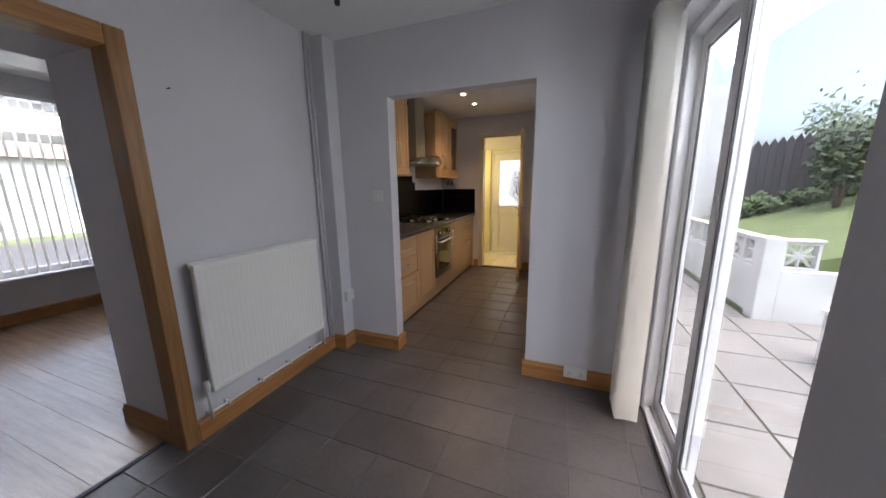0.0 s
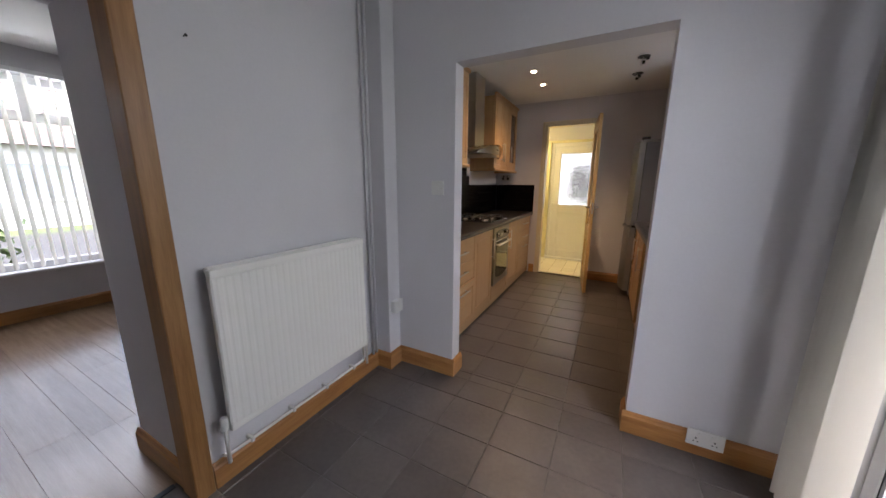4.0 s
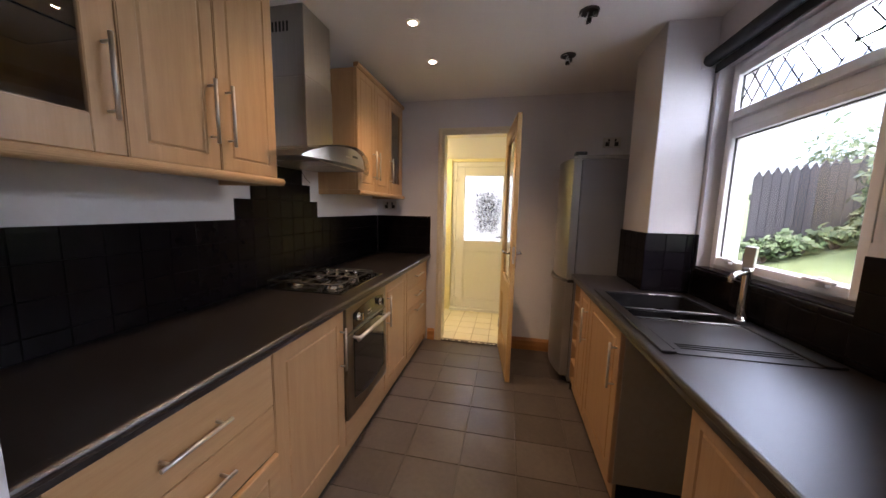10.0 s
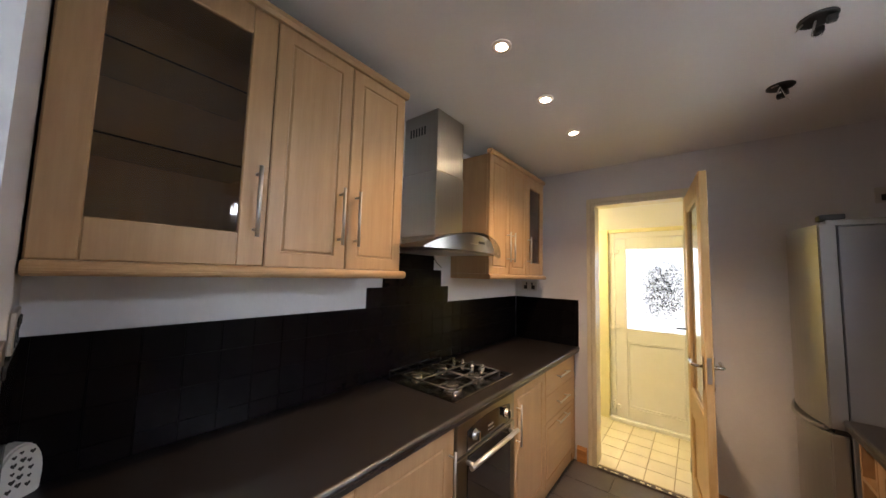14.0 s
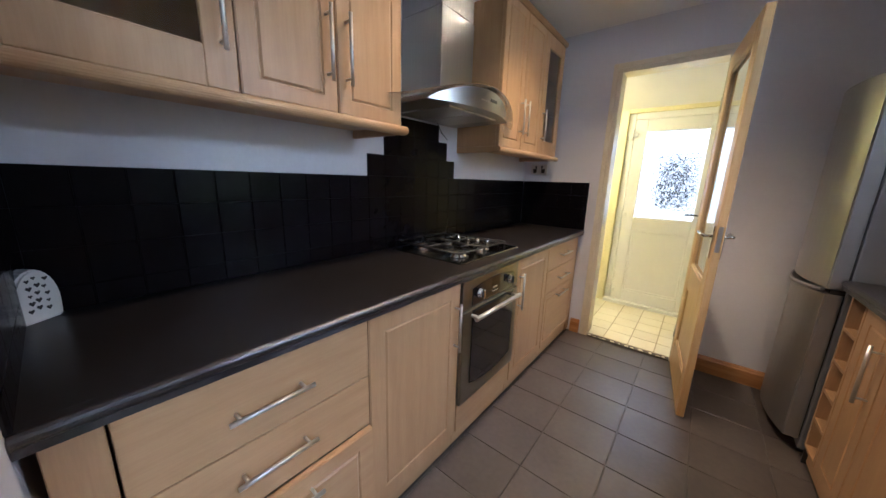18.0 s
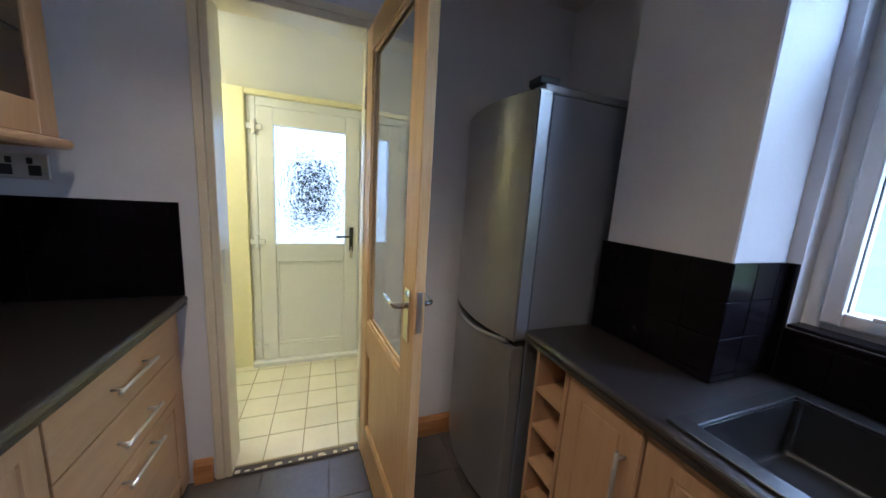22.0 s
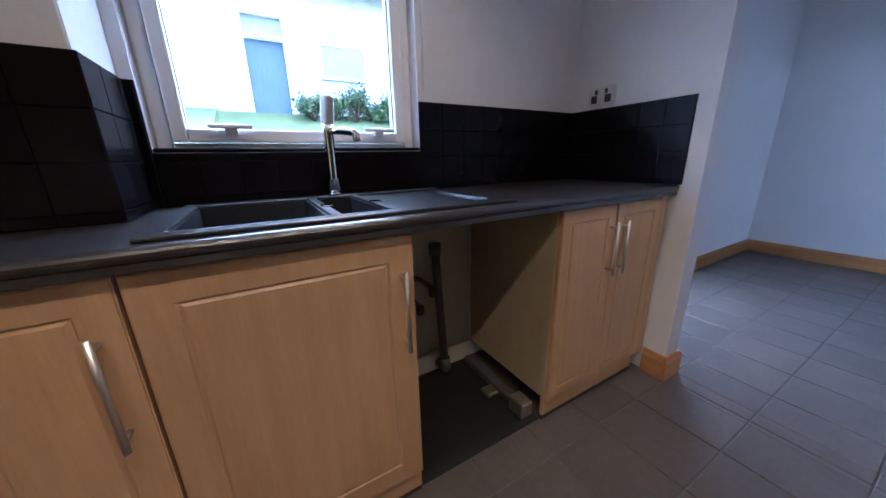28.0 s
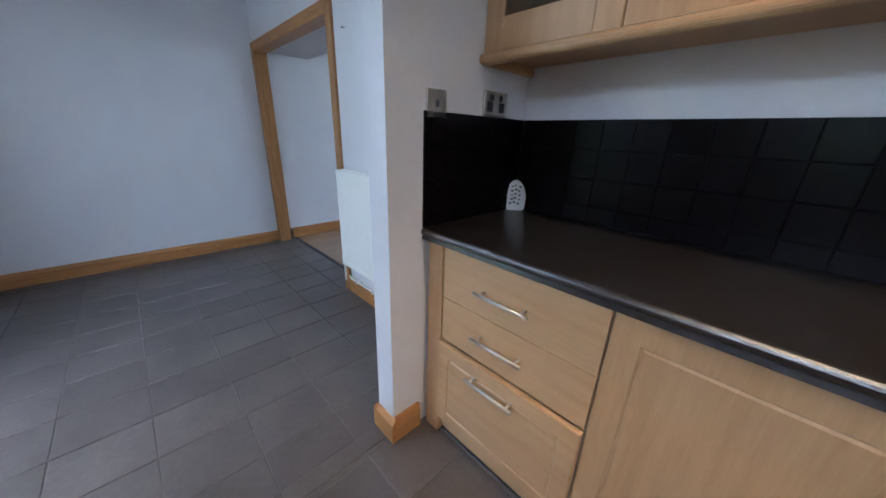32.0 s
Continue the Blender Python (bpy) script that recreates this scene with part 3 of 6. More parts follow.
for k in range(14):
    cx_ = EX0 + 0.04 + 0.04 * k + chip_rnd.uniform(-0.012, 0.012)
    cw_, cd_, ch_ = chip_rnd.uniform(0.012, 0.03), chip_rnd.uniform(0.008, 0.02), chip_rnd.uniform(0.002, 0.007)
    part("chip", boxes((cx_, KY1 - 0.018, 0.0142, cx_ + cw_, KY1 - 0.018 + cd_, 0.0142 + ch_), bev=0.0012), UTILITY_TILE, door_frame)
part("strike_plate", boxes((EX0 + 0.03, KY1 + 0.02, 0.95, EX0 + 0.032, KY1 + 0.045, 1.1)), SATIN, door_frame)

door = thing("kitchen_door", (1.325, KY1 - 0.012, 0), "open pale pine door with a clear glazed upper panel and chrome lever handles", "door")
LW, LT = 0.685, 0.036          # leaf, built along -y from its hinge, turned afterwards
hx, hy = 1.325, KY1 - 0.012
x0, x1 = hx, hx + LT
part("stile", boxes((x0, hy - 0.10, 0.008, x1, hy, 2.075), bev=0.003), DOOR_PINE, door)
part("stile", boxes((x0, hy - LW, 0.008, x1, hy - LW + 0.10, 2.075), bev=0.003), DOOR_PINE, door)
part("bottom_rail", boxes((x0, hy - LW + 0.1, 0.008, x1, hy - 0.1, 0.22), bev=0.003), DOOR_PINE, door)
part("middle_rail", boxes((x0, hy - LW + 0.1, 0.62, x1, hy - 0.1, 0.78), bev=0.003), DOOR_PINE, door)
part("top_rail", boxes((x0, hy - LW + 0.1, 1.965, x1, hy - 0.1, 2.075), bev=0.003), DOOR_PINE, door)
part("panel", boxes((x0 + 0.013, hy - LW + 0.1, 0.22, x1 - 0.013, hy - 0.1, 0.62)), DOOR_PINE, door)
for z0, z1, nm in ((0.22, 0.62, "bead"), (0.78, 1.965, "glazing_bead")):
    for s in (x0 + 0.004, x1 - 0.014):
        part(nm, boxes((s, hy - LW + 0.1, z0, s + 0.01, hy - LW + 0.114, z1), (s, hy - 0.114, z0, s + 0.01, hy - 0.1, z1), (s, hy - LW + 0.114, z0, s + 0.01, hy - 0.114, z0 + 0.014), (s, hy - LW + 0.114, z1 - 0.014, s + 0.01, hy - 0.114, z1), bev=0.002), DOOR_PINE, door)
pane = part("glass", boxes((x0 + 0.017, hy - LW + 0.1, 0.78, x0 + 0.021, hy - 0.1, 1.965)), CLEAR, door, "clear glass pane")
pane.visible_shadow = False
for s, d in ((x0, -1), (x1, 1)):
    bp = part("back_plate", boxes((min(s, s + d * 0.007), hy - LW + 0.025, 0.93, max(s, s + d * 0.007), hy - LW + 0.07, 1.10), bev=0.002), CHROME, door, "chrome handle plate")
    part("lever", tube(bend([(s, hy - LW + 0.047, 1.045), (s + d * 0.045, hy - LW + 0.047, 1.045), (s + d * 0.048, hy - LW + 0.15, 1.05)], 0.018), 0.009, 12), CHROME, bp, "curved chrome lever")
part("latch_plate", boxes((x0 + 0.009, hy - LW - 0.002, 0.97, x1 - 0.009, hy - LW + 0.001, 1.10)), SATIN, door)
for zz in (0.25, 1.8):
    part("hinge", tube([(x0 - 0.002, hy + 0.002, zz - 0.045), (x0 - 0.002, hy + 0.002, zz + 0.045)], 0.007, 10), SATIN, door)
door.matrix_basis = Matrix.Translation((1.325, KY1 - 0.012, 0)) @ pose(0, 0, 0, 0, 0, DOOR_TURN)

# ---- back door ----
DYF = UY1 + 0.03
back_door = thing("back_door", (1.01, DYF, 0), "white plastic back door with leaf-textured glass and a black lever", "door")
part("frame", boxes((BDX0, DYF, 0.012, BDX0 + 0.06, DYF + 0.07, BDZ), (BDX1 - 0.06, DYF, 0.012, BDX1, DYF + 0.07, BDZ), (BDX0 + 0.06, DYF, BDZ - 0.06, BDX1 - 0.06, DYF + 0.07, BDZ), bev=0.006), UPVC, back_door)
fx0, fx1 = BDX0 + 0.063, BDX1 - 0.063
leaf = part("leaf", boxes((fx0, DYF - 0.015, 0.05, fx0 + 0.105, DYF + 0.045, BDZ - 0.065), (fx1 - 0.105, DYF - 0.015, 0.05, fx1, DYF + 0.045, BDZ - 0.065), (fx0 + 0.105, DYF - 0.015, 0.05, fx1 - 0.105, DYF + 0.045, 0.17), (fx0 + 0.105, DYF - 0.015, 0.83, fx1 - 0.105, DYF + 0.045, 0.97), (fx0 + 0.105, DYF - 0.015, BDZ - 0.18, fx1 - 0.105, DYF + 0.045, BDZ - 0.065), bev=0.007, seg=2), UPVC, back_door)
part("lower_panel", boxes((fx0 + 0.09, DYF + 0.0, 0.16, fx1 - 0.09, DYF + 0.03, 0.84)), UPVC, back_door)
part("panel_bead", boxes((fx0 + 0.105, DYF - 0.008, 0.17, fx0 + 0.125, DYF + 0.01, 0.83), (fx1 - 0.125, DYF - 0.008, 0.17, fx1 - 0.105, DYF + 0.01, 0.83), (fx0 + 0.125, DYF - 0.008, 0.17, fx1 - 0.125, DYF + 0.01, 0.19), (fx0 + 0.125, DYF - 0.008, 0.81, fx1 - 0.125, DYF + 0.01, 0.83), bev=0.004), UPVC, back_door)
pane = part("textured_glass", boxes((fx0 + 0.1, DYF + 0.012, 0.96, fx1 - 0.1, DYF + 0.018, BDZ - 0.17)), FROSTED, back_door, "leaf-textured obscure glass")
pane.visible_shadow = False
for zz in (0.16, 0.98, 1.78):
    part("hinge", boxes((BDX0 + 0.005, DYF - 0.03, zz - 0.02, BDX0 + 0.1, DYF - 0.012, zz + 0.02), (BDX0 + 0.035, DYF - 0.042, zz - 0.05, BDX0 + 0.06, DYF - 0.014, zz + 0.05), bev=0.004), UPVC, back_door)
plate = part("lever_plate", boxes((fx1 - 0.07, DYF - 0.025, 0.90, fx1 - 0.04, DYF - 0.014, 1.10), bev=0.004), DARK_PLASTIC, back_door, "black lever plate")
part("lever", tube(bend([(fx1 - 0.055, DYF - 0.02, 1.03), (fx1 - 0.055, DYF - 0.06, 1.03), (fx1 - 0.17, DYF - 0.062, 1.03)], 0.015), 0.008, 10), DARK_PLASTIC, plate)
part("key", boxes((fx1 - 0.058, DYF - 0.05, 0.925, fx1 - 0.052, DYF - 0.02, 0.95), (fx1 - 0.068, DYF - 0.055, 0.86, fx1 - 0.045, DYF - 0.049, 0.925), bev=0.002), SATIN, plate, "keys hanging in the lock")
part("door_sill", boxes((BDX0, DYF - 0.06, 0.012, BDX1, DYF + 0.1, 0.05), bev=0.005), UPVC, back_door)

# ---- kitchen window ----
kitchen_window = thing("kitchen_window", (2.45, 1.41, WZ0), "white plastic window with a leaded top light over the sink", "window")
FX0, FX1 = KX1 + 0.065, KX1 + 0.13
TZ = 1.80
part("window_frame", boxes((FX0, WY0, WZ0, FX1, WY0 + 0.04, WZ1), (FX0, WY1 - 0.04, WZ0, FX1, WY1, WZ1), (FX0, WY0 + 0.04, WZ0, FX1, WY1 - 0.04, WZ0 + 0.03), (FX0, WY0 + 0.04, WZ1 - 0.045, FX1, WY1 - 0.04, WZ1), (FX0, WY0 + 0.04, TZ, FX1, WY1 - 0.04, TZ + 0.055), bev=0.006, seg=2), UPVC, kitchen_window)


def sash(z0, z1):
    a, b = WY0 + 0.043, WY1 - 0.043
    return part("sash", boxes((FX0 - 0.022, a, z0, FX1 - 0.02, a + 0.04, z1), (FX0 - 0.022, b - 0.04, z0, FX1 - 0.02, b, z1), (FX0 - 0.022, a + 0.04, z0, FX1 - 0.02, b - 0.04, z0 + 0.04), (FX0 - 0.022, a + 0.04, z1 - 0.035, FX1 - 0.02, b - 0.04, z1), bev=0.006, seg=2), UPVC, kitchen_window)


low_sash, top_sash = sash(WZ0 + 0.032, TZ - 0.002), sash(TZ + 0.057, WZ1 - 0.047)
for z0, z1, s in ((WZ0 + 0.066, TZ - 0.033, low_sash), (TZ + 0.09, WZ1 - 0.076, top_sash)):
    pane = part("pane", boxes((FX0 + 0.01, WY0 + 0.077, z0, FX0 + 0.016, WY1 - 0.077, z1)), CLEAR, s)
    pane.visible_shadow = False
    part("gasket", boxes((FX0 - 0.001, WY0 + 0.081, z0 + 0.005, FX0 + 0.009, WY0 + 0.085, z1 - 0.005), (FX0 - 0.001, WY1 - 0.085, z0 + 0.005, FX0 + 0.009, WY1 - 0.081, z1 - 0.005), (FX0 - 0.001, WY0 + 0.081, z0 + 0.0, FX0 + 0.009, WY1 - 0.081, z0 + 0.006), (FX0 - 0.001, WY0 + 0.081, z1 - 0.008, FX0 + 0.009, WY1 - 0.081, z1)), RUBBER, s)
ya, yb, za, zb = WY0 + 0.085, WY1 - 0.085, TZ + 0.098, WZ1 - 0.084
bm = bmesh.new()
step = 0.085
for k in range(-4, 12):
    for sgn in (1, -1):
        pts = []
        for j in range(41):
            yy = ya + (yb - ya) * j / 40
            zz = za + sgn * (yy - ya - k * step) * 1.35 + (0 if sgn > 0 else (zb - za))
            if za <= zz <= zb:
                pts.append((FX0 + 0.006, yy, zz))
        if len(pts) > 1:
            add_tube(bm, [pts[0], pts[-1]], 0.003, 6)
part("lead_lattice", bm, LEAD, top_sash, "diamond lead lattice")
for yy in (WY0 + 0.16, WY1 - 0.2):
    fas = part("fastener", boxes((FX0 - 0.04, yy - 0.018, WZ0 + 0.055, FX0 - 0.02, yy + 0.018, WZ0 + 0.09), bev=0.003), WHITE_PLASTIC, kitchen_window)
    part("latch", boxes((FX0 - 0.052, yy - 0.06, WZ0 + 0.072, FX0 - 0.038, yy + 0.06, WZ0 + 0.085), bev=0.003), UPVC, fas)
part("window_sill", boxes((KX1 - 0.006, WY0 + 0.001, WZ0 + 0.0015, FX0 - 0.002, WY1 - 0.001, WZ0 + 0.012), bev=0.003), BLACK_TILE, kitchen_window, "black tiled sill")

blind = thing("roller_blind", (KX1 - 0.035, 1.41, 2.2), "black roller blind rolled up above the kitchen window", "blind")
part("roll", tube([(KX1 - 0.04, WY0 - 0.02, 2.19), (KX1 - 0.04, WY1 + 0.02, 2.19)], 0.032, 20), BLIND_BLACK, blind)
part("bottom_bar", boxes((KX1 - 0.018, WY0 - 0.01, 2.12, KX1 - 0.008, WY1 + 0.01, 2.165), bev=0.002), BLIND_BLACK, blind)
for yy in (WY0 - 0.03, WY1 + 0.022):
    part("bracket", boxes((KX1 - 0.075, yy, 2.15, KX1 - 0.001, yy + 0.008, 2.235), bev=0.002), WHITE_PLASTIC, blind)
part("bead_chain", tube([(KX1 - 0.02, WY0 - 0.022, 2.17), (KX1 - 0.015, WY0 - 0.02, 1.3)], 0.0025, 6), WHITE_PLASTIC, blind)

# ---- patio door ----
patio = thing("patio_door", (2.5, -0.7, 0), "white framed sliding patio door onto the terrace", "door")
QX0, QX1 = DX1 + 0.08, DX1 + 0.17
part("frame", boxes((QX0, PY0, 0.0, QX1, PY0 + 0.05, PZ), (QX0, PY1 - 0.05, 0.0, QX1, PY1, PZ), (QX0, PY0 + 0.05, 0.0, QX1, PY1 - 0.05, 0.04), (QX0, PY0 + 0.05, PZ - 0.05, QX1, PY1 - 0.05, PZ), bev=0.005), UPVC, patio)
part("track", boxes((QX0 + 0.03, PY0 + 0.05, 0.04, QX0 + 0.036, PY1 - 0.05, 0.052), (QX0 + 0.065, PY0 + 0.05, 0.04, QX0 + 0.071, PY1 - 0.05, 0.052)), SATIN, patio)
PM = -0.65
for a, b, xx, nm in ((PM - 0.03, PY1 - 0.052, QX0 + 0.052, "fixed_panel"), (PY0 + 0.052, PM + 0.03, QX0 + 0.015, "sliding_panel")):
    sp = part(nm, boxes((xx, a, 0.053, xx + 0.035, a + 0.06, PZ - 0.052), (xx, b - 0.06, 0.053, xx + 0.035, b, PZ - 0.052), (xx, a + 0.06, 0.053, xx + 0.035, b - 0.06, 0.12), (xx, a + 0.06, PZ - 0.12, xx + 0.035, b - 0.06, PZ - 0.052), bev=0.004), UPVC, patio)
    for q in ((a + 0.0605, 0.1205, a + 0.067, PZ - 0.1205), (b - 0.067, 0.1205, b - 0.0605, PZ - 0.1205), (a + 0.067, 0.1205, b - 0.067, 0.127), (a + 0.067, PZ - 0.127, b - 0.067, PZ - 0.1205)):
        part("gasket", boxes((xx + 0.004, q[0], q[1], xx + 0.0135, q[2], q[3])), RUBBER, sp)
    pane = part("pane", boxes((xx + 0.014, a + 0.055, 0.115, xx + 0.02, b - 0.055, PZ - 0.115)), DIMMING_GLASS, sp)
    pane.visible_shadow = False
patio_blind = thing("vertical_blind", (2.38, -0.25, 2.1), "cream vertical blind drawn aside at the patio door", "blind")
part("head_rail", boxes((2.35, PY0 - 0.05, 2.13, 2.395, PY1 + 0.05, 2.165), bev=0.003), UPVC, patio_blind)


def slat(x, y, z0, z1, width, turn):
    """One fabric slat, slightly cupped, with its weight at the foot."""
    bm = bmesh.new()
    c, s = math.cos(radians(turn)), math.sin(radians(turn))
    cols = []
    for k in range(5):
        u = (k / 4 - 0.5) * width
        w = 0.006 * (1 - (2 * k / 4 - 1) ** 2)
        cols.append([bm.verts.new((x + u * c - w * s, y + u * s + w * c, z)) for z in (z0, z1)])
    for a, b in zip(cols, cols[1:]):
        bm.faces.new((a[0], b[0], b[1], a[1])).smooth = True
    bmesh.ops.solidify(bm, geom=list(bm.faces), thickness=0.0012)
    return bm


for k in range(15):
    part("slat", slat(2.375 + random.uniform(-0.004, 0.004), -0.325 + 0.0135 * k, 0.04, 2.13, 0.115, random.uniform(-9, 7)), BLIND_FABRIC, patio_blind)

# ---- living room window with its blind ----
living_window = thing("living_room_window", (LX0 - 0.1, -0.97, VZ0), "wide white plastic window behind a vertical blind", "window")
GX0, GX1 = LX0 - 0.13, LX0 - 0.06
VM, VT = -0.82, 1.86
part("window_frame", boxes((GX0, VY0, VZ0, GX1, VY0 + 0.07, VZ1), (GX0, VY1 - 0.07, VZ0, GX1, VY1, VZ1), (GX0, VY0 + 0.07, VZ0, GX1, VY1 - 0.07, VZ0 + 0.07), (GX0, VY0 + 0.07, VZ1 - 0.07, GX1, VY1 - 0.07, VZ1), bev=0.006), UPVC, living_window)
part("transom", boxes((GX0 + 0.002, VY0 + 0.07, VT, GX1 - 0.002, VY1 - 0.07, VT + 0.09), bev=0.005), UPVC, living_window)
part("mullion", boxes((GX0 + 0.003, VM - 0.05, VT + 0.09, GX1 - 0.003, VM + 0.05, VZ1 - 0.07), bev=0.005), UPVC, living_window)
for a, b, c, d in ((VY0 + 0.06, VY1 - 0.06, VZ0 + 0.06, VT + 0.01), (VY0 + 0.06, VM - 0.04, VT + 0.08, VZ1 - 0.06), (VM + 0.04, VY1 - 0.06, VT + 0.08, VZ1 - 0.06)):
    pane = part("pane", boxes((GX0 + 0.03, a, c, GX0 + 0.036, b, d)), CLEAR, living_window)
    pane.visible_shadow = False
part("window_sill", boxes((LX0 - 0.055, VY0 - 0.04, VZ0 - 0.02, LX0 + 0.08, VY1 + 0.04, VZ0 + 0.008), bev=0.006), UPVC, living_window)
living_blind = thing("vertical_blind", (LX0 + 0.05, -0.97, VZ1), "white vertical blind with its slats turned open", "blind")
part("head_rail", boxes((LX0 + 0.02, VY0 - 0.06, VZ1 + 0.0, LX0 + 0.07, VY1 + 0.06, VZ1 + 0.04), bev=0.003), UPVC, living_blind)
for k in range(23):
    yy = VY0 + 0.02 + (VY1 - VY0 - 0.04) * k / 22
    part("slat", slat(LX0 + 0.046, yy, VZ0 + 0.03, VZ1, 0.085, -30 + random.uniform(-4, 4)), BLIND_FABRIC, living_blind)

# ---- base units on the hob side ----
FL = 0.58                     # face of the doors
ZB, ZT = 0.105, 0.862         # foot and head of the doors


def carcass(parent, xa, xb, y0, y1, z0=0.105, z1=0.868, topped=True):
    """Sides, base, back and a top rail of an open-fronted unit."""
    t = 0.016
    lo, hi = min(xa, xb), max(xa, xb)
    bx = xa - t if xb < xa else xa
    part("side_panel", boxes((lo, y0 + 0.001, z0, hi, y0 + t, z1), bev=0.0008), CARCASS, parent)
    part("side_panel", boxes((lo, y1 - t, z0, hi, y1 - 0.001, z1), bev=0.0008), CARCASS, parent)
    part("base_panel", boxes((lo, y0 + t, z0, hi, y1 - t, z0 + t)), CARCASS, parent)
    part("back_panel", boxes((bx, y0 + t, z0 + t, bx + t, y1 - t, z1)), CARCASS, parent)
    if topped:
        part("top_panel", boxes((lo, y0 + t, z1 - t, hi, y1 - t, z1)), CARCASS, parent)


def left_unit(y0, y1, label):
    u = thing("base_cabinet", (0.3, (y0 + y1) / 2, 0), label, "cabinet", "base units on the hob side")
    carcass(u, KX0 + 0.012, FL - 0.021, y0, y1)
    part("plinth", boxes((FL - 0.038, y0, 0.022, FL - 0.022, y1, 0.104), bev=0.001), BEECH_H, u)
    # dark strip in place of the shade in the gap at the floor
    part("plinth_seal", boxes((FL - 0.042, y0, 0.001, FL - 0.026, y1, 0.0215)), PLINTH, u, "dark strip standing in for the shaded gap under the plinth")
    return u


filler = thing("filler_panel", (0.5, 0.175, 0), "narrow beech end panel beside the way through", "panel")
part("panel", boxes((KX0 + 0.012, KY0 + 0.02, 0.002, FL + 0.004, 0.198, 0.868), bev=0.002), BEECH, filler)
u = left_unit(0.20, 0.76, "beech three-drawer base unit with bar handles")
for z0, z1, hz in ((0.668, ZT, 0.757), (0.488, 0.664, 0.588), (ZB, 0.480, 0.425)):
    if z0 > 0.11:
        d = part("drawer_front", boxes((FL - 0.02, 0.203, z0, FL, 0.757, z1), bev=0.003, seg=2), BEECH_H, u)
    else:
        d = part("drawer_front", panel_door((FL - 0.004, 0.203, z0), (FL + 0.016, 0.757, z1), 'x+', 0.07), BEECH_H, u, "drawer front standing slightly proud")
    fx = FL if z0 > 0.11 else FL + 0.016
    bar_handle(d, (fx, 0.368, hz), (fx, 0.562, hz), (0.032, 0, 0))
u = left_unit(0.76, 1.252, "beech base unit with one panelled door")
d = part("door", panel_door((FL - 0.02, 0.763, ZB), (FL, 1.249, ZT), 'x+', 0.085), BEECH, u)
bar_handle(d, (FL, 1.215, 0.56), (FL, 1.215, 0.78), (0.032, 0, 0))
u = left_unit(1.782, 2.265, "beech base unit with one panelled door")
d = part("door", panel_door((FL - 0.02, 1.785, ZB), (FL, 2.262, ZT), 'x+', 0.075), BEECH, u)
bar_handle(d, (FL, 1.83, 0.56), (FL, 1.83, 0.78), (0.032, 0, 0))
u = left_unit(2.265, 2.88, "beech three-drawer base unit next to the doorway")
for z0, z1, hz in ((0.69, ZT, 0.78), (0.52, 0.686, 0.605), (ZB, 0.516, 0.47)):
    d = part("drawer_front", panel_door((FL - 0.02, 2.268, z0), (FL, 2.877, z1), 'x+', 0.05) if z0 < 0.11 else boxes((FL - 0.02, 2.268, z0, FL, 2.877, z1), bev=0.003, seg=2), BEECH_H, u)
    bar_handle(d, (FL, 2.47, hz), (FL, 2.68, hz), (0.032, 0, 0))

end_filler = thing("filler_panel", (0.5, 2.92, 0), "narrow beech filler strip beside the doorway", "panel")
part("strip", boxes((FL - 0.03, 2.881, 0.022, FL - 0.014, KY1 - 0.002, 0.868), bev=0.002), BEECH, end_filler)

# ---- oven ----
oven = thing("built_in_oven", (0.3, 1.517, 0.2), "dull steel built-in oven with a black glass door under the hob", "oven")
OY0, OY1 = 1.255, 1.778
part("body", boxes((0.1, OY0 + 0.02, 0.24, FL - 0.006, OY1 - 0.02, 0.86)), STEEL_H, oven)
part("control_panel", boxes((FL - 0.006, OY0, 0.725, FL + 0.012, OY1, ZT), bev=0.003), OVEN_STEEL, oven, "brushed steel control panel")
odoor = part("oven_door", boxes((FL - 0.006, OY0, 0.25, FL + 0.016, OY1, 0.718), bev=0.004), OVEN_STEEL, oven, "steel framed oven door")


def arched(y0, y1, z0, z1, rise_low, rise_high):
    """An outline in y and z with its foot and head bowed outwards."""
    low = [(y0 + (y1 - y0) * k / 12, z0 - rise_low * (1 - (k / 6 - 1) ** 2)) for k in range(13)]
    high = [(y1 - (y1 - y0) * k / 12, z1 + rise_high * (1 - (k / 6 - 1) ** 2)) for k in range(13)]
    return low + high


part("door_glass", prism(arched(OY0 + 0.07, OY1 - 0.055, 0.345, 0.715, 0.03, 0.0), 'x', FL + 0.0165, FL + 0.0195), BLACK_GLASS, odoor, "dark glass window with a bowed foot")
hb = tube([(FL + 0.055, OY0 + 0.045, 0.69), (FL + 0.055, OY1 - 0.045, 0.69)], 0.011, 14)
for yy in (OY0 + 0.07, OY1 - 0.07):
    add_tube(hb, [(FL + 0.015, yy, 0.69), (FL + 0.055, yy, 0.69)], 0.009, 12)
part("door_handle", hb, SATIN, odoor)
part("clock_panel", prism(arched(OY0 + 0.07, OY1 - 0.055, 0.729, 0.815, 0.0, 0.022), 'x', FL + 0.0125, FL + 0.0145), BLACK_GLASS, oven, "black arched fascia")
part("badge", boxes((FL + 0.0148, 1.50, 0.775, FL + 0.0153, 1.545, 0.783)), SATIN, oven)
for yy in (OY0 + 0.125, OY1 - 0.105):
    kn = part("knob", lathe([(0.024, 0), (0.024, 0.005), (0.019, 0.008), (0.018, 0.016), (0.015, 0.018)], (FL + 0.0146, yy, 0.785), 20, 'x'), CHROME, oven)
    part("knob_grip", boxes((FL + 0.0325, yy - 0.006, 0.764, FL + 0.046, yy + 0.006, 0.806), bev=0.003), CHROME, kn)
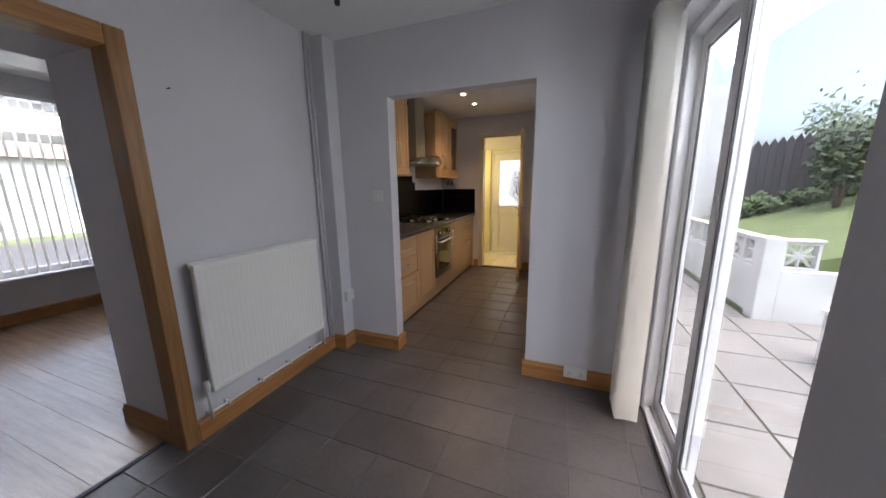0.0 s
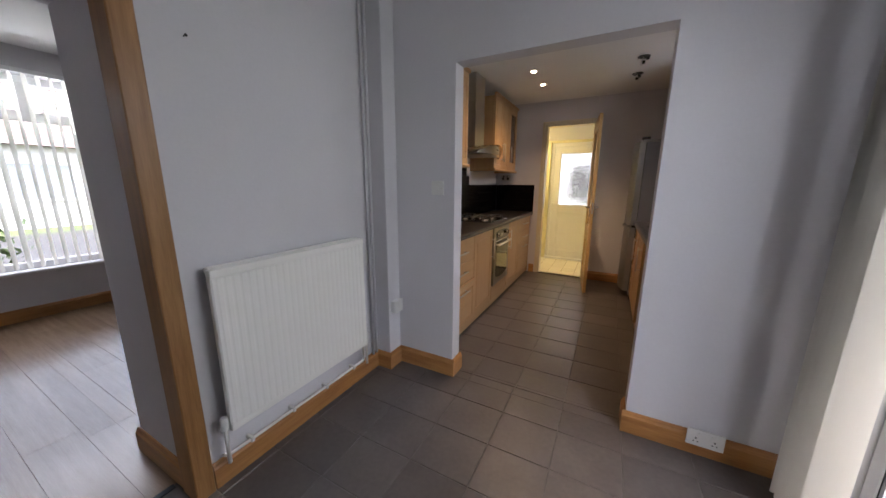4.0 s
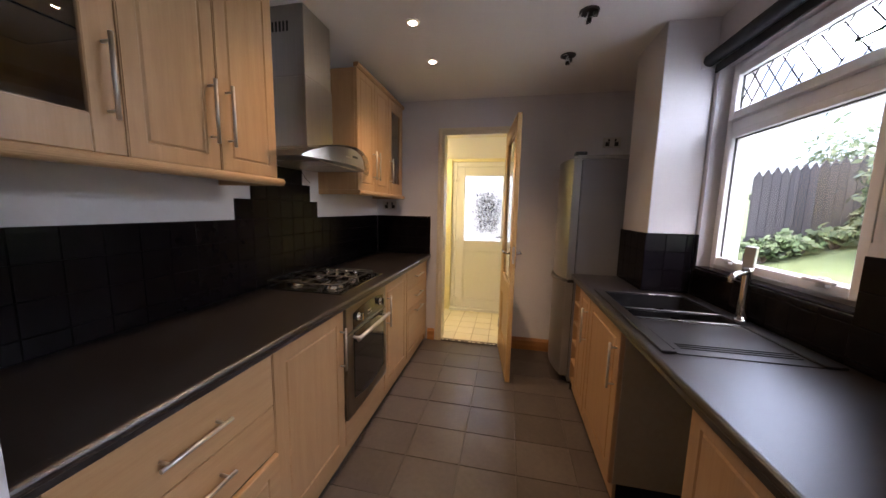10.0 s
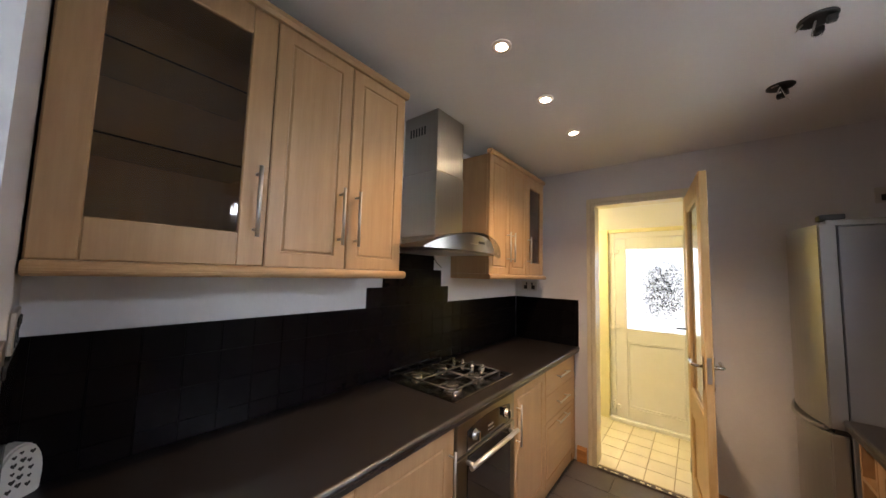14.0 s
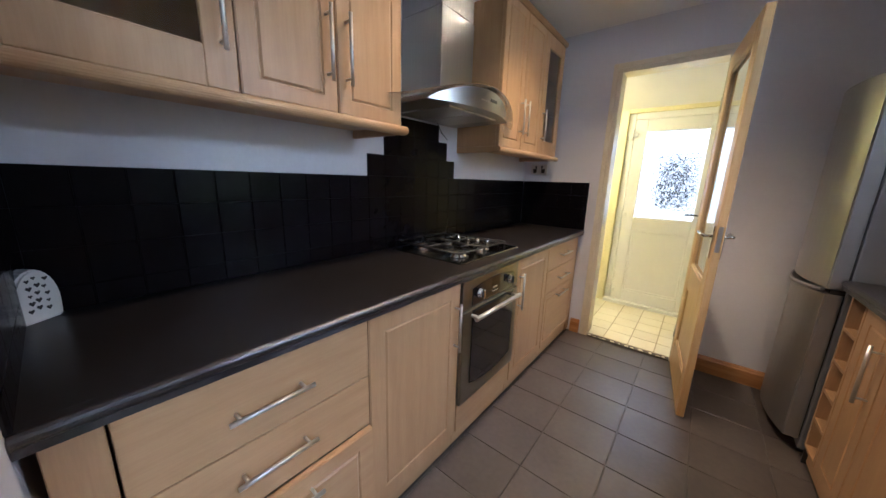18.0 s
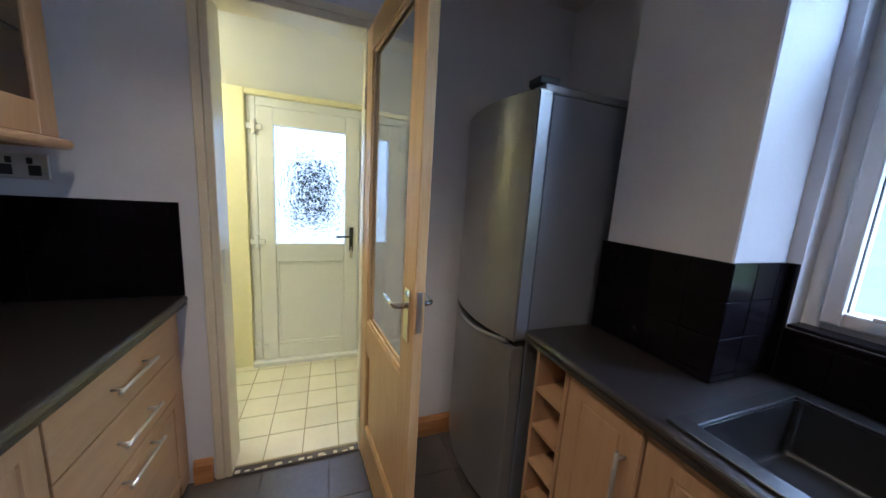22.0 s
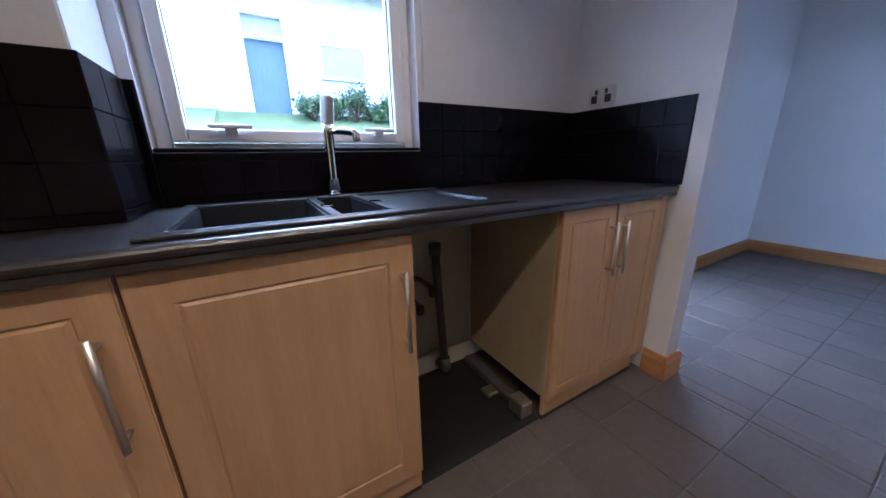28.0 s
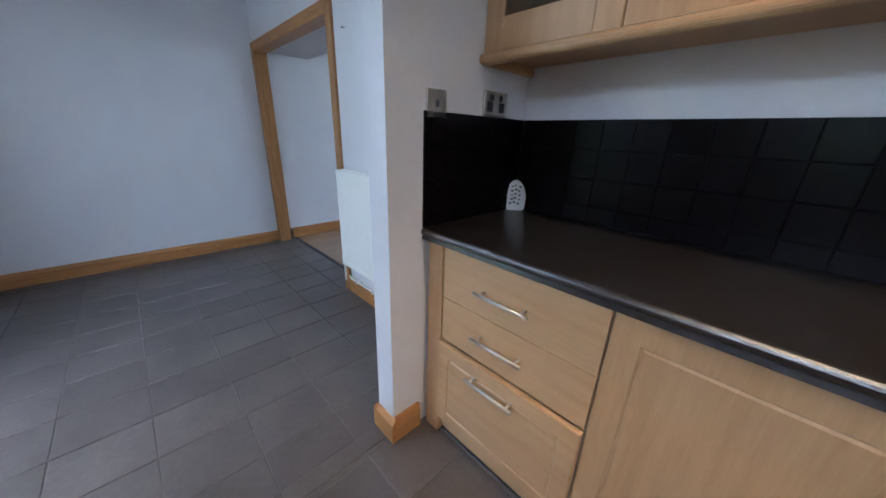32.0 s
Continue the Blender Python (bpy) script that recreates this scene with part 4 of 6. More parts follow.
for k in range(4):
    part("button", lathe([(0.0028, 0), (0.0028, 0.003)], (FL + 0.0155, 1.50 + 0.015 * k, 0.762), 10, 'x'), SATIN, oven)
part("lower_filler", boxes((FL - 0.02, OY0, 0.105, FL, OY1, 0.246), bev=0.002), BEECH_H, oven)
part("plinth", boxes((FL - 0.038, OY0 - 0.002, 0.022, FL - 0.022, OY1 + 0.002, 0.104), bev=0.001), BEECH_H, oven)
# the gap's shade below the oven plinth, as a dark strip
part("plinth_seal", boxes((FL - 0.042, OY0 - 0.002, 0.001, FL - 0.026, OY1 + 0.002, 0.0215)), PLINTH, oven)

# ---- hob side worktop and hob ----


def rounded_top(x_back, x_front, y0, y1, front):
    """Worktop with a rolled front edge."""
    s = 1 if front > 0 else -1
    z0, z1 = 0.87, 0.91
    r = 0.014
    prof = [(x_back, z0), (x_front - s * 0.004, z0)]
    for k in range(7):
        a = radians(-60 + 25 * k)
        prof.append((x_front - s * r + s * r * math.cos(a), z1 - r + r * math.sin(a)))
    prof.append((x_back, z1))
    return prism(prof, 'y', y0, y1)


top_left = thing("worktop", (0.3, 1.55, 0.87), "long charcoal laminate worktop with a rolled edge", "worktop")
part("top", boxes((KX0 + 0.001, KY0 + 0.001, 0.87, 0.575, KY1 - 0.001, 0.91)), WORKTOP, top_left)
part("front_edge", rounded_top(0.5752, 0.607, KY0 + 0.001, KY1 - 0.001, 1), WORKTOP, top_left)
hob = thing("gas_hob", (0.26, 1.61, 0.91), "stainless steel four-burner gas hob with black pan supports", "hob")
HX0, HX1, HY0, HY1 = 0.065, 0.525, 1.325, 1.895
part("plate", boxes((HX0, HY0, 0.9105, HX1, HY1, 0.917), bev=0.003, seg=2), HOB_STEEL, hob)
HC = [(0.17, 1.445), (0.17, 1.665), (0.41, 1.445), (0.41, 1.665)]
for (cx, cy), r in zip(HC, (0.036, 0.03, 0.046, 0.036)):
    b = part("burner", lathe([(r * 1.25, 0), (r * 1.25, 0.006), (r, 0.010), (r, 0.018)], (cx, cy, 0.917), 24), CHROME, hob)
    part("burner_cap", lathe([(r * 0.85, 0), (r * 0.85, 0.006), (r * 0.7, 0.009)], (cx, cy, 0.935), 24), CAP_ENAMEL, b, "glossy black burner cap")
for cy in (1.445, 1.665):
    g = bmesh.new()
    z = 0.957
    x0, x1, y0, y1 = 0.075, 0.5, cy - 0.105, cy + 0.105
    for a, b in (((x0, y0), (x1, y0)), ((x0, y1), (x1, y1)), ((x0, y0), (x0, y1)), ((x1, y0), (x1, y1)), ((0.29, y0), (0.29, y1))):
        add_tube(g, [(*a, z), (*b, z)], 0.0045, 8)
    for cx in (0.17, 0.41):
        for dx, dy in ((0.1, 0), (-0.1, 0), (0, 0.105), (0, -0.105)):
            add_tube(g, [(cx + dx * 1.0, cy + dy, z), (cx + dx * 0.3, cy + dy * 0.3, z + 0.002)], 0.004, 8)
    for a in (x0, x1):
        for b in (y0, y1):
            add_tube(g, [(a, b, z), (a, b, 0.918)], 0.004, 8)
    part("pan_support", g, BLACK_METAL, hob, "black enamelled pan support")
for k in range(4):
    part("knob", lathe([(0.017, 0), (0.017, 0.004), (0.0145, 0.008), (0.0135, 0.026), (0.010, 0.029)], (0.13 + 0.072 * k, 1.835, 0.917), 18), CHROME, hob)

# ---- wall cupboards and cooker hood ----
CX = 0.33


def wall_unit(name, y0, y1, label, doors):
    c = thing(name, (0.17, (y0 + y1) / 2, 1.5), label, "cabinet", "wall cupboards")
    t = 0.018
    z0, z1 = 1.497, 2.305
    for q in (y0, y1 - t):
        part("side_panel", boxes((KX0 + 0.001, q, z0, CX - 0.021, q + t, z1), bev=0.001), BEECH, c)
    for q in (z0, z1 - t):
        part("top_panel" if q > 2 else "bottom_panel", boxes((KX0 + 0.001, y0 + t, q, CX - 0.021, y1 - t, q + t)), BEECH_H, c)
    part("back_panel", boxes((KX0 + 0.001, y0 + t, z0 + t, KX0 + 0.008, y1 - t, z1 - t)), BEECH, c)
    for a, b, kind, side in doors:
        if kind == "solid":
            d = part("door", panel_door((CX - 0.02, a + 0.002, z0), (CX, b - 0.002, z1), 'x+', 0.062 if b - a < 0.35 else 0.07), BEECH, c)
        else:
            w = 0.075
            d = part("glazed_door", boxes((CX - 0.02, a + 0.002, z0, CX, a + w, z1), (CX - 0.02, b - w, z0, CX, b - 0.002, z1), (CX - 0.02, a + w, z0, CX, b - w, z0 + 0.098), (CX - 0.02, a + w, z1 - 0.09, CX, b - w, z1), bev=0.003), BEECH, c, "beech framed door with smoked glass")
            g = part("glass", boxes((CX - 0.013, a + w - 0.006, z0 + 0.092, CX - 0.009, b - w + 0.006, z1 - 0.084)), CABINET_GLASS, d, "smoked glass pane")
            for zz in (1.80, 2.04):
                part("shelf", boxes((KX0 + 0.02, a + 0.02, zz, CX - 0.05, b - 0.02, zz + 0.006)), SHELF_GLASS, c, "glass shelf")
        if side:
            hy_ = a + 0.035 if side < 0 else b - 0.035
            bar_handle(d, (CX, hy_, 1.585), (CX, hy_, 1.80), (0.032, 0, 0))
    rail = [(CX - 0.02, 1.496)] + [(CX + 0.006 + 0.017 * math.cos(radians(q)), 1.479 + 0.017 * math.sin(radians(q))) for q in range(90, -91, -20)] + [(CX - 0.02, 1.462)]
    part("light_rail", prism(rail, 'y', y0 if y0 < 0.2 else y0 - 0.012, y1 + 0.02, 0.003), BEECH_H, c, "rounded beech rail below the doors")
    corn = [(CX - 0.02, 2.306), (CX + 0.008, 2.306), (CX + 0.016, 2.318), (CX + 0.016, 2.334), (CX - 0.02, 2.334)]
    part("cornice", prism(corn, 'y', y0 if y0 < 0.2 else y0 - 0.008, y1 + 0.008), BEECH_H, c)
    for q in (y0, y1 - 0.02):
        part("side_rail", boxes((KX0 + 0.001, q, 1.462, CX - 0.021, q + 0.02, 1.496), bev=0.002), BEECH, c)
    return c


wall_unit("wall_cupboard", KY0 + 0.004, 1.14, "beech wall cupboard with one glazed door and two panelled doors", ((KY0 + 0.004, 0.56, "glazed", 1), (0.56, 0.852, "solid", 1), (0.852, 1.14, "solid", -1)))
wall_unit("wall_cupboard", 1.925, 2.865, "beech wall cupboard with two panelled doors and a glazed door", ((1.925, 2.215, "solid", 1), (2.215, 2.50, "solid", -1), (2.50, 2.865, "glazed", -1)))

hood = thing("cooker_hood", (0.18, 1.58, 1.62), "stainless steel chimney cooker hood with a curved glass canopy", "cooker hood")
part("lower_chimney", boxes((KX0 + 0.001, 1.43, 1.69, 0.285, 1.69, 2.06), bev=0.006, seg=2), STEEL, hood)
upper = part("upper_chimney", boxes((KX0 + 0.004, 1.4335, 2.06, 0.2815, 1.6865, H - 0.001), bev=0.005, seg=2), STEEL, hood)
for k in range(6):
    part("vent_slot", boxes((0.07 + 0.022 * k, 1.4325, 2.285, 0.082 + 0.022 * k, 1.4345, 2.335)), DARK_PLASTIC, upper)
HM = 1.562                    # middle of the hood


def hood_arch(y):
    """Height of the glass over the hob."""
    return 1.605 + 0.105 * max(0.0, math.cos((y - HM) / 0.5 * math.pi / 2)) ** 1.25


bm = bmesh.new()
ribs_ = []
for k in range(25):
    u = k / 24 * 2 - 1
    yy, xf = HM + 0.335 * u, 0.475 - 0.085 * u * u
    zb_, zt_ = 1.612, 1.616 + 0.086 * (1 - u * u) ** 0.8
    ribs_.append([bm.verts.new(p) for p in ((KX0 + 0.001, yy, zb_), (xf, yy, zb_), (xf, yy, zt_), (KX0 + 0.001, yy, zt_))])
for a, b in zip(ribs_, ribs_[1:]):
    for k in range(4):
        bm.faces.new((a[k], a[(k + 1) % 4], b[(k + 1) % 4], b[k])).smooth = k == 3
bm.faces.new(ribs_[0])
bm.faces.new(list(reversed(ribs_[-1])))
bmesh.ops.recalc_face_normals(bm, faces=list(bm.faces))
body = part("canopy_body", bm, STEEL, hood, "steel body with an arched front")
part("badge", boxes((0.4745, 1.575, 1.655, 0.4765, 1.635, 1.668)), DARK_PLASTIC, body)
for q in (1.36, 1.565):
    part("filter", boxes((0.08, q, 1.604, 0.40, q + 0.195, 1.6112), bev=0.002), SATIN, hood, "aluminium grease filter")
for k in range(4):
    part("button", lathe([(0.004, 0), (0.004, 0.004)], (0.4755, 1.50 + 0.018 * k, 1.650), 10, 'x'), SATIN, body)
bm = bmesh.new()
rows_ = []
for k in range(29):
    u = k / 28 * 2 - 1
    yy = HM + 0.5 * u
    rows_.append([bm.verts.new((KX0 + 0.02, yy, hood_arch(yy))), bm.verts.new((0.50 - 0.16 * u * u, yy, hood_arch(yy)))])
for a, b in zip(rows_, rows_[1:]):
    bm.faces.new((a[0], a[1], b[1], b[0])).smooth = True
bmesh.ops.solidify(bm, geom=list(bm.faces), thickness=0.005)
bmesh.ops.recalc_face_normals(bm, faces=list(bm.faces))
part("glass_canopy", bm, SHELF_GLASS, hood, "curved green-edged glass canopy")
part("hanging_cord", tube([(0.05, 1.69, 1.612), (0.045, 1.74, 1.56), (0.04, 1.80, 1.53)], 0.003, 6), PIPE_GREY, hood, "thin grey cord at the back")

# ---- fridge freezer ----
fridge = thing("fridge_freezer", (2.05, 2.61, 0), "tall silver fridge freezer with a bowed door beside the worktop", "fridge")
GY0, GY1 = 2.36, 2.91


def bowed_door(z0, z1):
    out = []
    for k in range(13):
        u = k / 12 * 2 - 1
        out.append((1.825 - 0.05 * (1 - u * u) - 0.0, (GY0 + GY1) / 2 + (GY1 - GY0) / 2 * u))
    out += [(1.88, GY1), (1.88, GY0)]
    return prism(out, 'z', z0, z1, 0.004)


part("cabinet_body", boxes((1.886, GY0 + 0.004, 0.03, 2.40, GY1 - 0.004, 1.755), bev=0.006, seg=2), SILVER_SIDE, fridge, "grey steel sides")
part("top_cap", boxes((1.85, GY0 + 0.002, 1.756, 2.40, GY1 - 0.002, 1.785), bev=0.008, seg=2), SILVER, fridge)
part("fridge_door", bowed_door(0.855, 1.765), SILVER, fridge, "bowed silver upper door")
part("freezer_door", bowed_door(0.08, 0.83), SILVER, fridge, "bowed silver lower door")
part("door_gap", boxes((1.84, GY0 + 0.01, 0.8305, 1.885, GY1 - 0.01, 0.8545)), DARK_PLASTIC, fridge)
hz = []
for k in range(13):
    u = k / 12 * 2 - 1
    hz.append((1.822 - 0.055 * (1 - u * u), (GY0 + GY1) / 2 + 0.24 * u, 0.848 - 0.022 * (1 - u * u)))
part("grip", tube(hz, 0.011, 10), SILVER, fridge, "curved silver grip between the doors")
part("gasket", boxes((1.8805, GY0 + 0.012, 0.09, 1.8855, GY1 - 0.012, 0.825), (1.8805, GY0 + 0.012, 0.86, 1.8855, GY1 - 0.012, 1.75)), RUBBER, fridge)
part("door_edge", boxes((1.828, GY0 - 0.004, 0.865, 1.878, GY0 - 0.0005, 1.755), bev=0.001), SILVER, fridge)
part("hinge_cap", boxes((1.835, GY0 + 0.015, 1.786, 1.915, GY0 + 0.085, 1.812), bev=0.006, seg=2), DARK_PLASTIC, fridge)
for yy in (GY0 + 0.05, GY1 - 0.05):
    part("foot", lathe([(0.018, 0), (0.018, 0.03)], (1.91, yy, 0.001), 14), DARK_PLASTIC, fridge)

# ---- sink side units ----
FR = 1.884                    # face of the doors on the sink side


def right_unit(y0, y1, label, plinth=True, z0=0.105):
    u = thing("base_cabinet", (2.1, (y0 + y1) / 2, 0), label, "cabinet", "base units on the sink side")
    carcass(u, KX1 - 0.02, FR + 0.021, y0, y1, topped=False)
    if plinth:
        part("plinth", boxes((FR + 0.022, y0, 0.022, FR + 0.038, y1, 0.104), bev=0.001), BEECH_H, u)
        # shade of the floor gap, made as a dark strip
        part("plinth_seal", boxes((FR + 0.026, y0, 0.001, FR + 0.042, y1, 0.0215)), PLINTH, u, "dark strip standing in for the shaded gap under the plinth")
    return u


rack = thing("wine_rack", (2.1, 2.207, 0), "narrow beech wine rack unit with five open cubes", "wine rack")
part("side", boxes((FR, 2.272, 0.105, KX1 - 0.22, 2.288, 0.868), bev=0.001), BEECH, rack)
part("side", boxes((FR, 2.126, 0.105, KX1 - 0.22, 2.142, 0.868), bev=0.001), BEECH, rack)
for k in range(6):
    zz = 0.105 + (0.868 - 0.105 - 0.016) * k / 5
    part("shelf", boxes((FR, 2.142, zz, KX1 - 0.22, 2.272, zz + 0.016), bev=0.001), BEECH_H, rack)
part("back", boxes((FR + 0.22, 2.142, 0.121, FR + 0.226, 2.272, 0.852)), CARCASS, rack)
part("plinth", boxes((FR + 0.022, 2.126, 0.022, FR + 0.038, 2.288, 0.104)), BEECH_H, rack)
# dark strip for the shaded gap below the rack's plinth
part("plinth_seal", boxes((FR + 0.026, 2.126, 0.001, FR + 0.042, 2.288, 0.0215)), PLINTH, rack)
u = right_unit(1.864, 2.125, "narrow beech base unit with one panelled door")
d = part("door", panel_door((FR, 1.867, ZB), (FR + 0.02, 2.122, ZT), 'x-', 0.075), BEECH, u)
bar_handle(d, (FR, 1.905, 0.55), (FR, 1.905, 0.775), (-0.032, 0, 0))
u = right_unit(1.325, 1.863, "beech sink base unit with one wide panelled door")
d = part("door", panel_door((FR, 1.328, ZB), (FR + 0.02, 1.860, ZT), 'x-', 0.085), BEECH, u)
bar_handle(d, (FR, 1.362, 0.56), (FR, 1.362, 0.78), (-0.032, 0, 0))
u = right_unit(0.165, 0.782, "beech base unit with two panelled doors beside the way through")
d = part("door", panel_door((FR, 0.482, ZB), (FR + 0.02, 0.779, ZT), 'x-', 0.06), BEECH, u)
bar_handle(d, (FR, 0.513, 0.59), (FR, 0.513, 0.80), (-0.032, 0, 0))
d = part("door", panel_door((FR, 0.168, ZB), (FR + 0.02, 0.478, ZT), 'x-', 0.06), BEECH, u)
bar_handle(d, (FR, 0.447, 0.59), (FR, 0.447, 0.80), (-0.032, 0, 0))
part("cornerpost", boxes((FR + 0.002, KY0 + 0.021, 0.105, FR + 0.022, 0.164, 0.868)), BEECH, u)

# ---- pipes in the gap below the worktop ----
setting("wall_bare_patch", boxes((KX1 - 0.004, 0.785, 0.001, KX1 - 0.0005, 1.32, 0.868)), RAW_WALL, "bare plaster behind the missing appliance")
gap_floor = thing("floor_patch", (2.15, 1.05, 0), "black patch on the floor of the appliance gap", "floor patch")
part("patch", boxes((FR + 0.03, 0.79, 0.003, KX1 - 0.03, 1.32, 0.010), bev=0.002), mat("black_floor_patch", (0.012, 0.012, 0.012), (0.006, 0.006, 0.006), 10, rough=0.7, bump=0.5), gap_floor)
waste = thing("waste_pipe", (2.33, 1.0, 0), "dark standing waste pipe in the appliance gap", "pipe")
part("standpipe", tube(bend([(2.37, 1.005, 0.67), (2.35, 1.0, 0.40), (2.33, 0.99, 0.10)], 0.05), 0.019, 14), PIPE_GREY, waste)
part("collar", lathe([(0.027, 0), (0.027, 0.05)], (2.37, 1.005, 0.63), 16), PIPE_GREY, waste)
part("elbow", tube(bend([(2.33, 0.99, 0.12), (2.32, 0.985, 0.06), (2.41, 0.98, 0.05)], 0.03), 0.024, 14), PIPE_GREY, waste)
for zz, ln in ((0.525, 1.06), (0.455, 1.12)):
    w = thing("appliance_hose_pipe", (2.38, 1.2, zz), "capped water pipe elbow in the appliance gap", "pipe", "capped pipes")
    part("pipe", tube(bend([(2.39, 1.31, zz - 0.015), (2.385, ln + 0.03, zz + 0.01), (2.30, ln, zz - 0.02)], 0.03), 0.011, 12), PIPE_GREY, w)
    part("valve", lathe([(0.015, 0), (0.018, 0.01), (0.018, 0.03), (0.012, 0.04)], (2.30, ln, zz - 0.055), 14), DARK_PLASTIC, w)
rubble = thing("skirting_offcut", (2.2, 0.82, 0), "dusty grey bracket and offcut on the floor of the gap", "debris")
part("offcut", boxes((2.02, 0.80, 0.0105, 2.38, 0.845, 0.045), bev=0.004), PIPE_GREY, rubble)
part("bracket", boxes((1.94, 0.80, 0.0105, 2.02, 0.86, 0.075), bev=0.004), SATIN, rubble)
part("chip", boxes((2.10, 0.845, 0.0105, 2.16, 0.90, 0.03), bev=0.004), SATIN, rubble)
part("sole_board", boxes((KX1 - 0.028, 0.79, 0.0105, KX1 - 0.006, 1.318, 0.11), bev=0.003), RAW_WALL, rubble)

# ---- sink side worktop, sink and tap ----
top_right = thing("worktop", (2.15, 1.25, 0.87), "charcoal laminate worktop round the black sink", "worktop")
SX0, SX1, SY0, SY1 = 1.89, 2.40, 0.985, 1.832
edge = 1.857
top = rounded_top(SX0 + 0.02, edge, KY0 + 0.001, 2.338, -1)
part("front_edge", top, WORKTOP, top_right)
for q, nm in (((SX1 - 0.02, KY0 + 0.001, KX1 - 0.001, 1.911), "back_strip"), ((SX0 + 0.02, KY0 + 0.001, SX1 - 0.02, SY0 + 0.02), "near_end"), ((SX0 + 0.02, SY1 - 0.02, SX1 - 0.02, 1.911), "middle_strip"), ((SX0 + 0.02, 1.911, 2.174, 2.338), "far_end")):
    part(nm, boxes((q[0], q[1], 0.87, q[2], q[3], 0.91)), WORKTOP, top_right)
part("end_panel", boxes((FR + 0.01, 2.300, 0.002, 2.1, 2.306, 0.868)), DARK_PLASTIC, top_right)

def bowl(x0, y0, x1, y1, z0, z1):
    """An open moulded bowl with rounded corners and a wall of its own thickness."""
    bm = add_box(bmesh.new(), (x0, y0, z0), (x1, y1, z1))
    bm.normal_update()
    bmesh.ops.delete(bm, geom=[f for f in bm.faces if f.normal.z > 0.5], context='FACES_ONLY')
    bmesh.ops.bevel(bm, geom=[e for e in bm.edges if not e.is_boundary], offset=0.018, segments=4, affect='EDGES', profile=0.5)
    bmesh.ops.reverse_faces(bm, faces=list(bm.faces))
    bmesh.ops.solidify(bm, geom=list(bm.faces), thickness=-0.004)
    bmesh.ops.recalc_face_normals(bm, faces=list(bm.faces))
    return bm


sink = thing("kitchen_sink", (2.15, 1.375, 0.91), "black composite one-and-a-half bowl sink with a drainer", "sink")
zr0, zr1 = 0.911, 0.919
MY0, MY1 = 1.50, 1.795         # main bowl
NY0, NY1 = 1.355, 1.475        # half bowl
bx0, bx1 = SX0 + 0.047, SX1 - 0.06
rim = boxes((SX0, SY0, zr0, bx0, SY1, zr1), (bx1, SY0, zr0, SX1, SY1, zr1), (bx0, MY1, zr0, bx1, SY1, zr1), (bx0, NY1, zr0, bx1, MY0, zr1), (bx0, SY0, 0.906, bx1, NY0 - 0.02, 0.9135), (bx0, NY0 - 0.02, zr0, bx1, NY0, zr1), bev=0.002)
part("rim", rim, COMPOSITE, sink)
for a, b, dp, nm in ((MY0, MY1, 0.16, "main_bowl"), (NY0, NY1, 0.11, "half_bowl")):
    zb = 0.912 - dp
    part(nm, bowl(bx0, a, bx1, b, zb, 0.911), COMPOSITE, sink)
    part("waste", lathe([(0.04, 0), (0.04, 0.003), (0.03, 0.004)], ((bx0 + bx1) / 2, (a + b) / 2, zb), 24), CHROME, sink)
for k in range(3):
    yy = SY0 + 0.045 + 0.018 * k
    part("drainer_groove", boxes((bx0 + 0.03, yy, 0.9138, bx1 - 0.02, yy + 0.007, 0.9165), bev=0.001), COMPOSITE, sink)
for q in (bx0, bx1 - 0.006):
    part("drainer_lip", boxes((q, SY0 + 0.03, 0.9138, q + 0.006, NY0 - 0.02, 0.9185), bev=0.001), COMPOSITE, sink)
part("overflow", lathe([(0.014, 0), (0.014, 0.003)], (bx1 - 0.003, 1.60, 0.87), 16, 'x'), CHROME, sink)
for yy in (MY0 - 0.018, NY0 - 0.01):
    part("overflow_slot", boxes((bx0 + 0.14, yy - 0.014, 0.9192, bx0 + 0.175, yy + 0.014, 0.923), bev=0.001), CHROME, sink)

TXX, TYY = 2.372, 1.40
tap = thing("kitchen_tap", (TXX, TYY, 0.919), "upright chrome mixer tap with a short spout and a paddle lever", "tap")
part("base_ring", lathe([(0.027, 0), (0.027, 0.006), (0.022, 0.010)], (TXX, TYY, 0.919), 24), CHROME, tap)
part("column", lathe([(0.020, 0), (0.018, 0.05), (0.0175, 0.195), (0.019, 0.205), (0.019, 0.225)], (TXX, TYY, 0.929), 22), CHROME, tap, "polished chrome column")
part("spout", tube(bend([(TXX, TYY, 1.135), (TXX - 0.05, TYY - 0.035, 1.132), (TXX - 0.095, TYY - 0.066, 1.124), (TXX - 0.098, TYY - 0.068, 1.098)], 0.014), 0.0125, 16), CHROME, tap)
lev = boxes((-0.013, -0.019, 0, 0.013, 0.019, 0.088), bev=0.004, seg=2)
lev.transform(Matrix.Translation((TXX, TYY, 1.155)) @ pose(0, 0, 0, 4, -3, 38))
part("lever", lev, SATIN, tap, "flat upright lever")

shelf = thing("glass_wall_shelf", (2.36, 0.55, 1.84), "clear glass wall shelf on two round steel brackets", "shelf")
part("glass", boxes((KX1 - 0.16, 0.24, 1.845, KX1 - 0.006, 0.985, 1.853), bev=0.001), SHELF_GLASS, shelf)
for yy in (0.40, 0.83):
    part("bracket", tube([(KX1 - 0.001, yy, 1.838), (KX1 - 0.055, yy, 1.838)], 0.018, 18), SATIN, shelf)

# ---- switches, sockets and small fittings ----


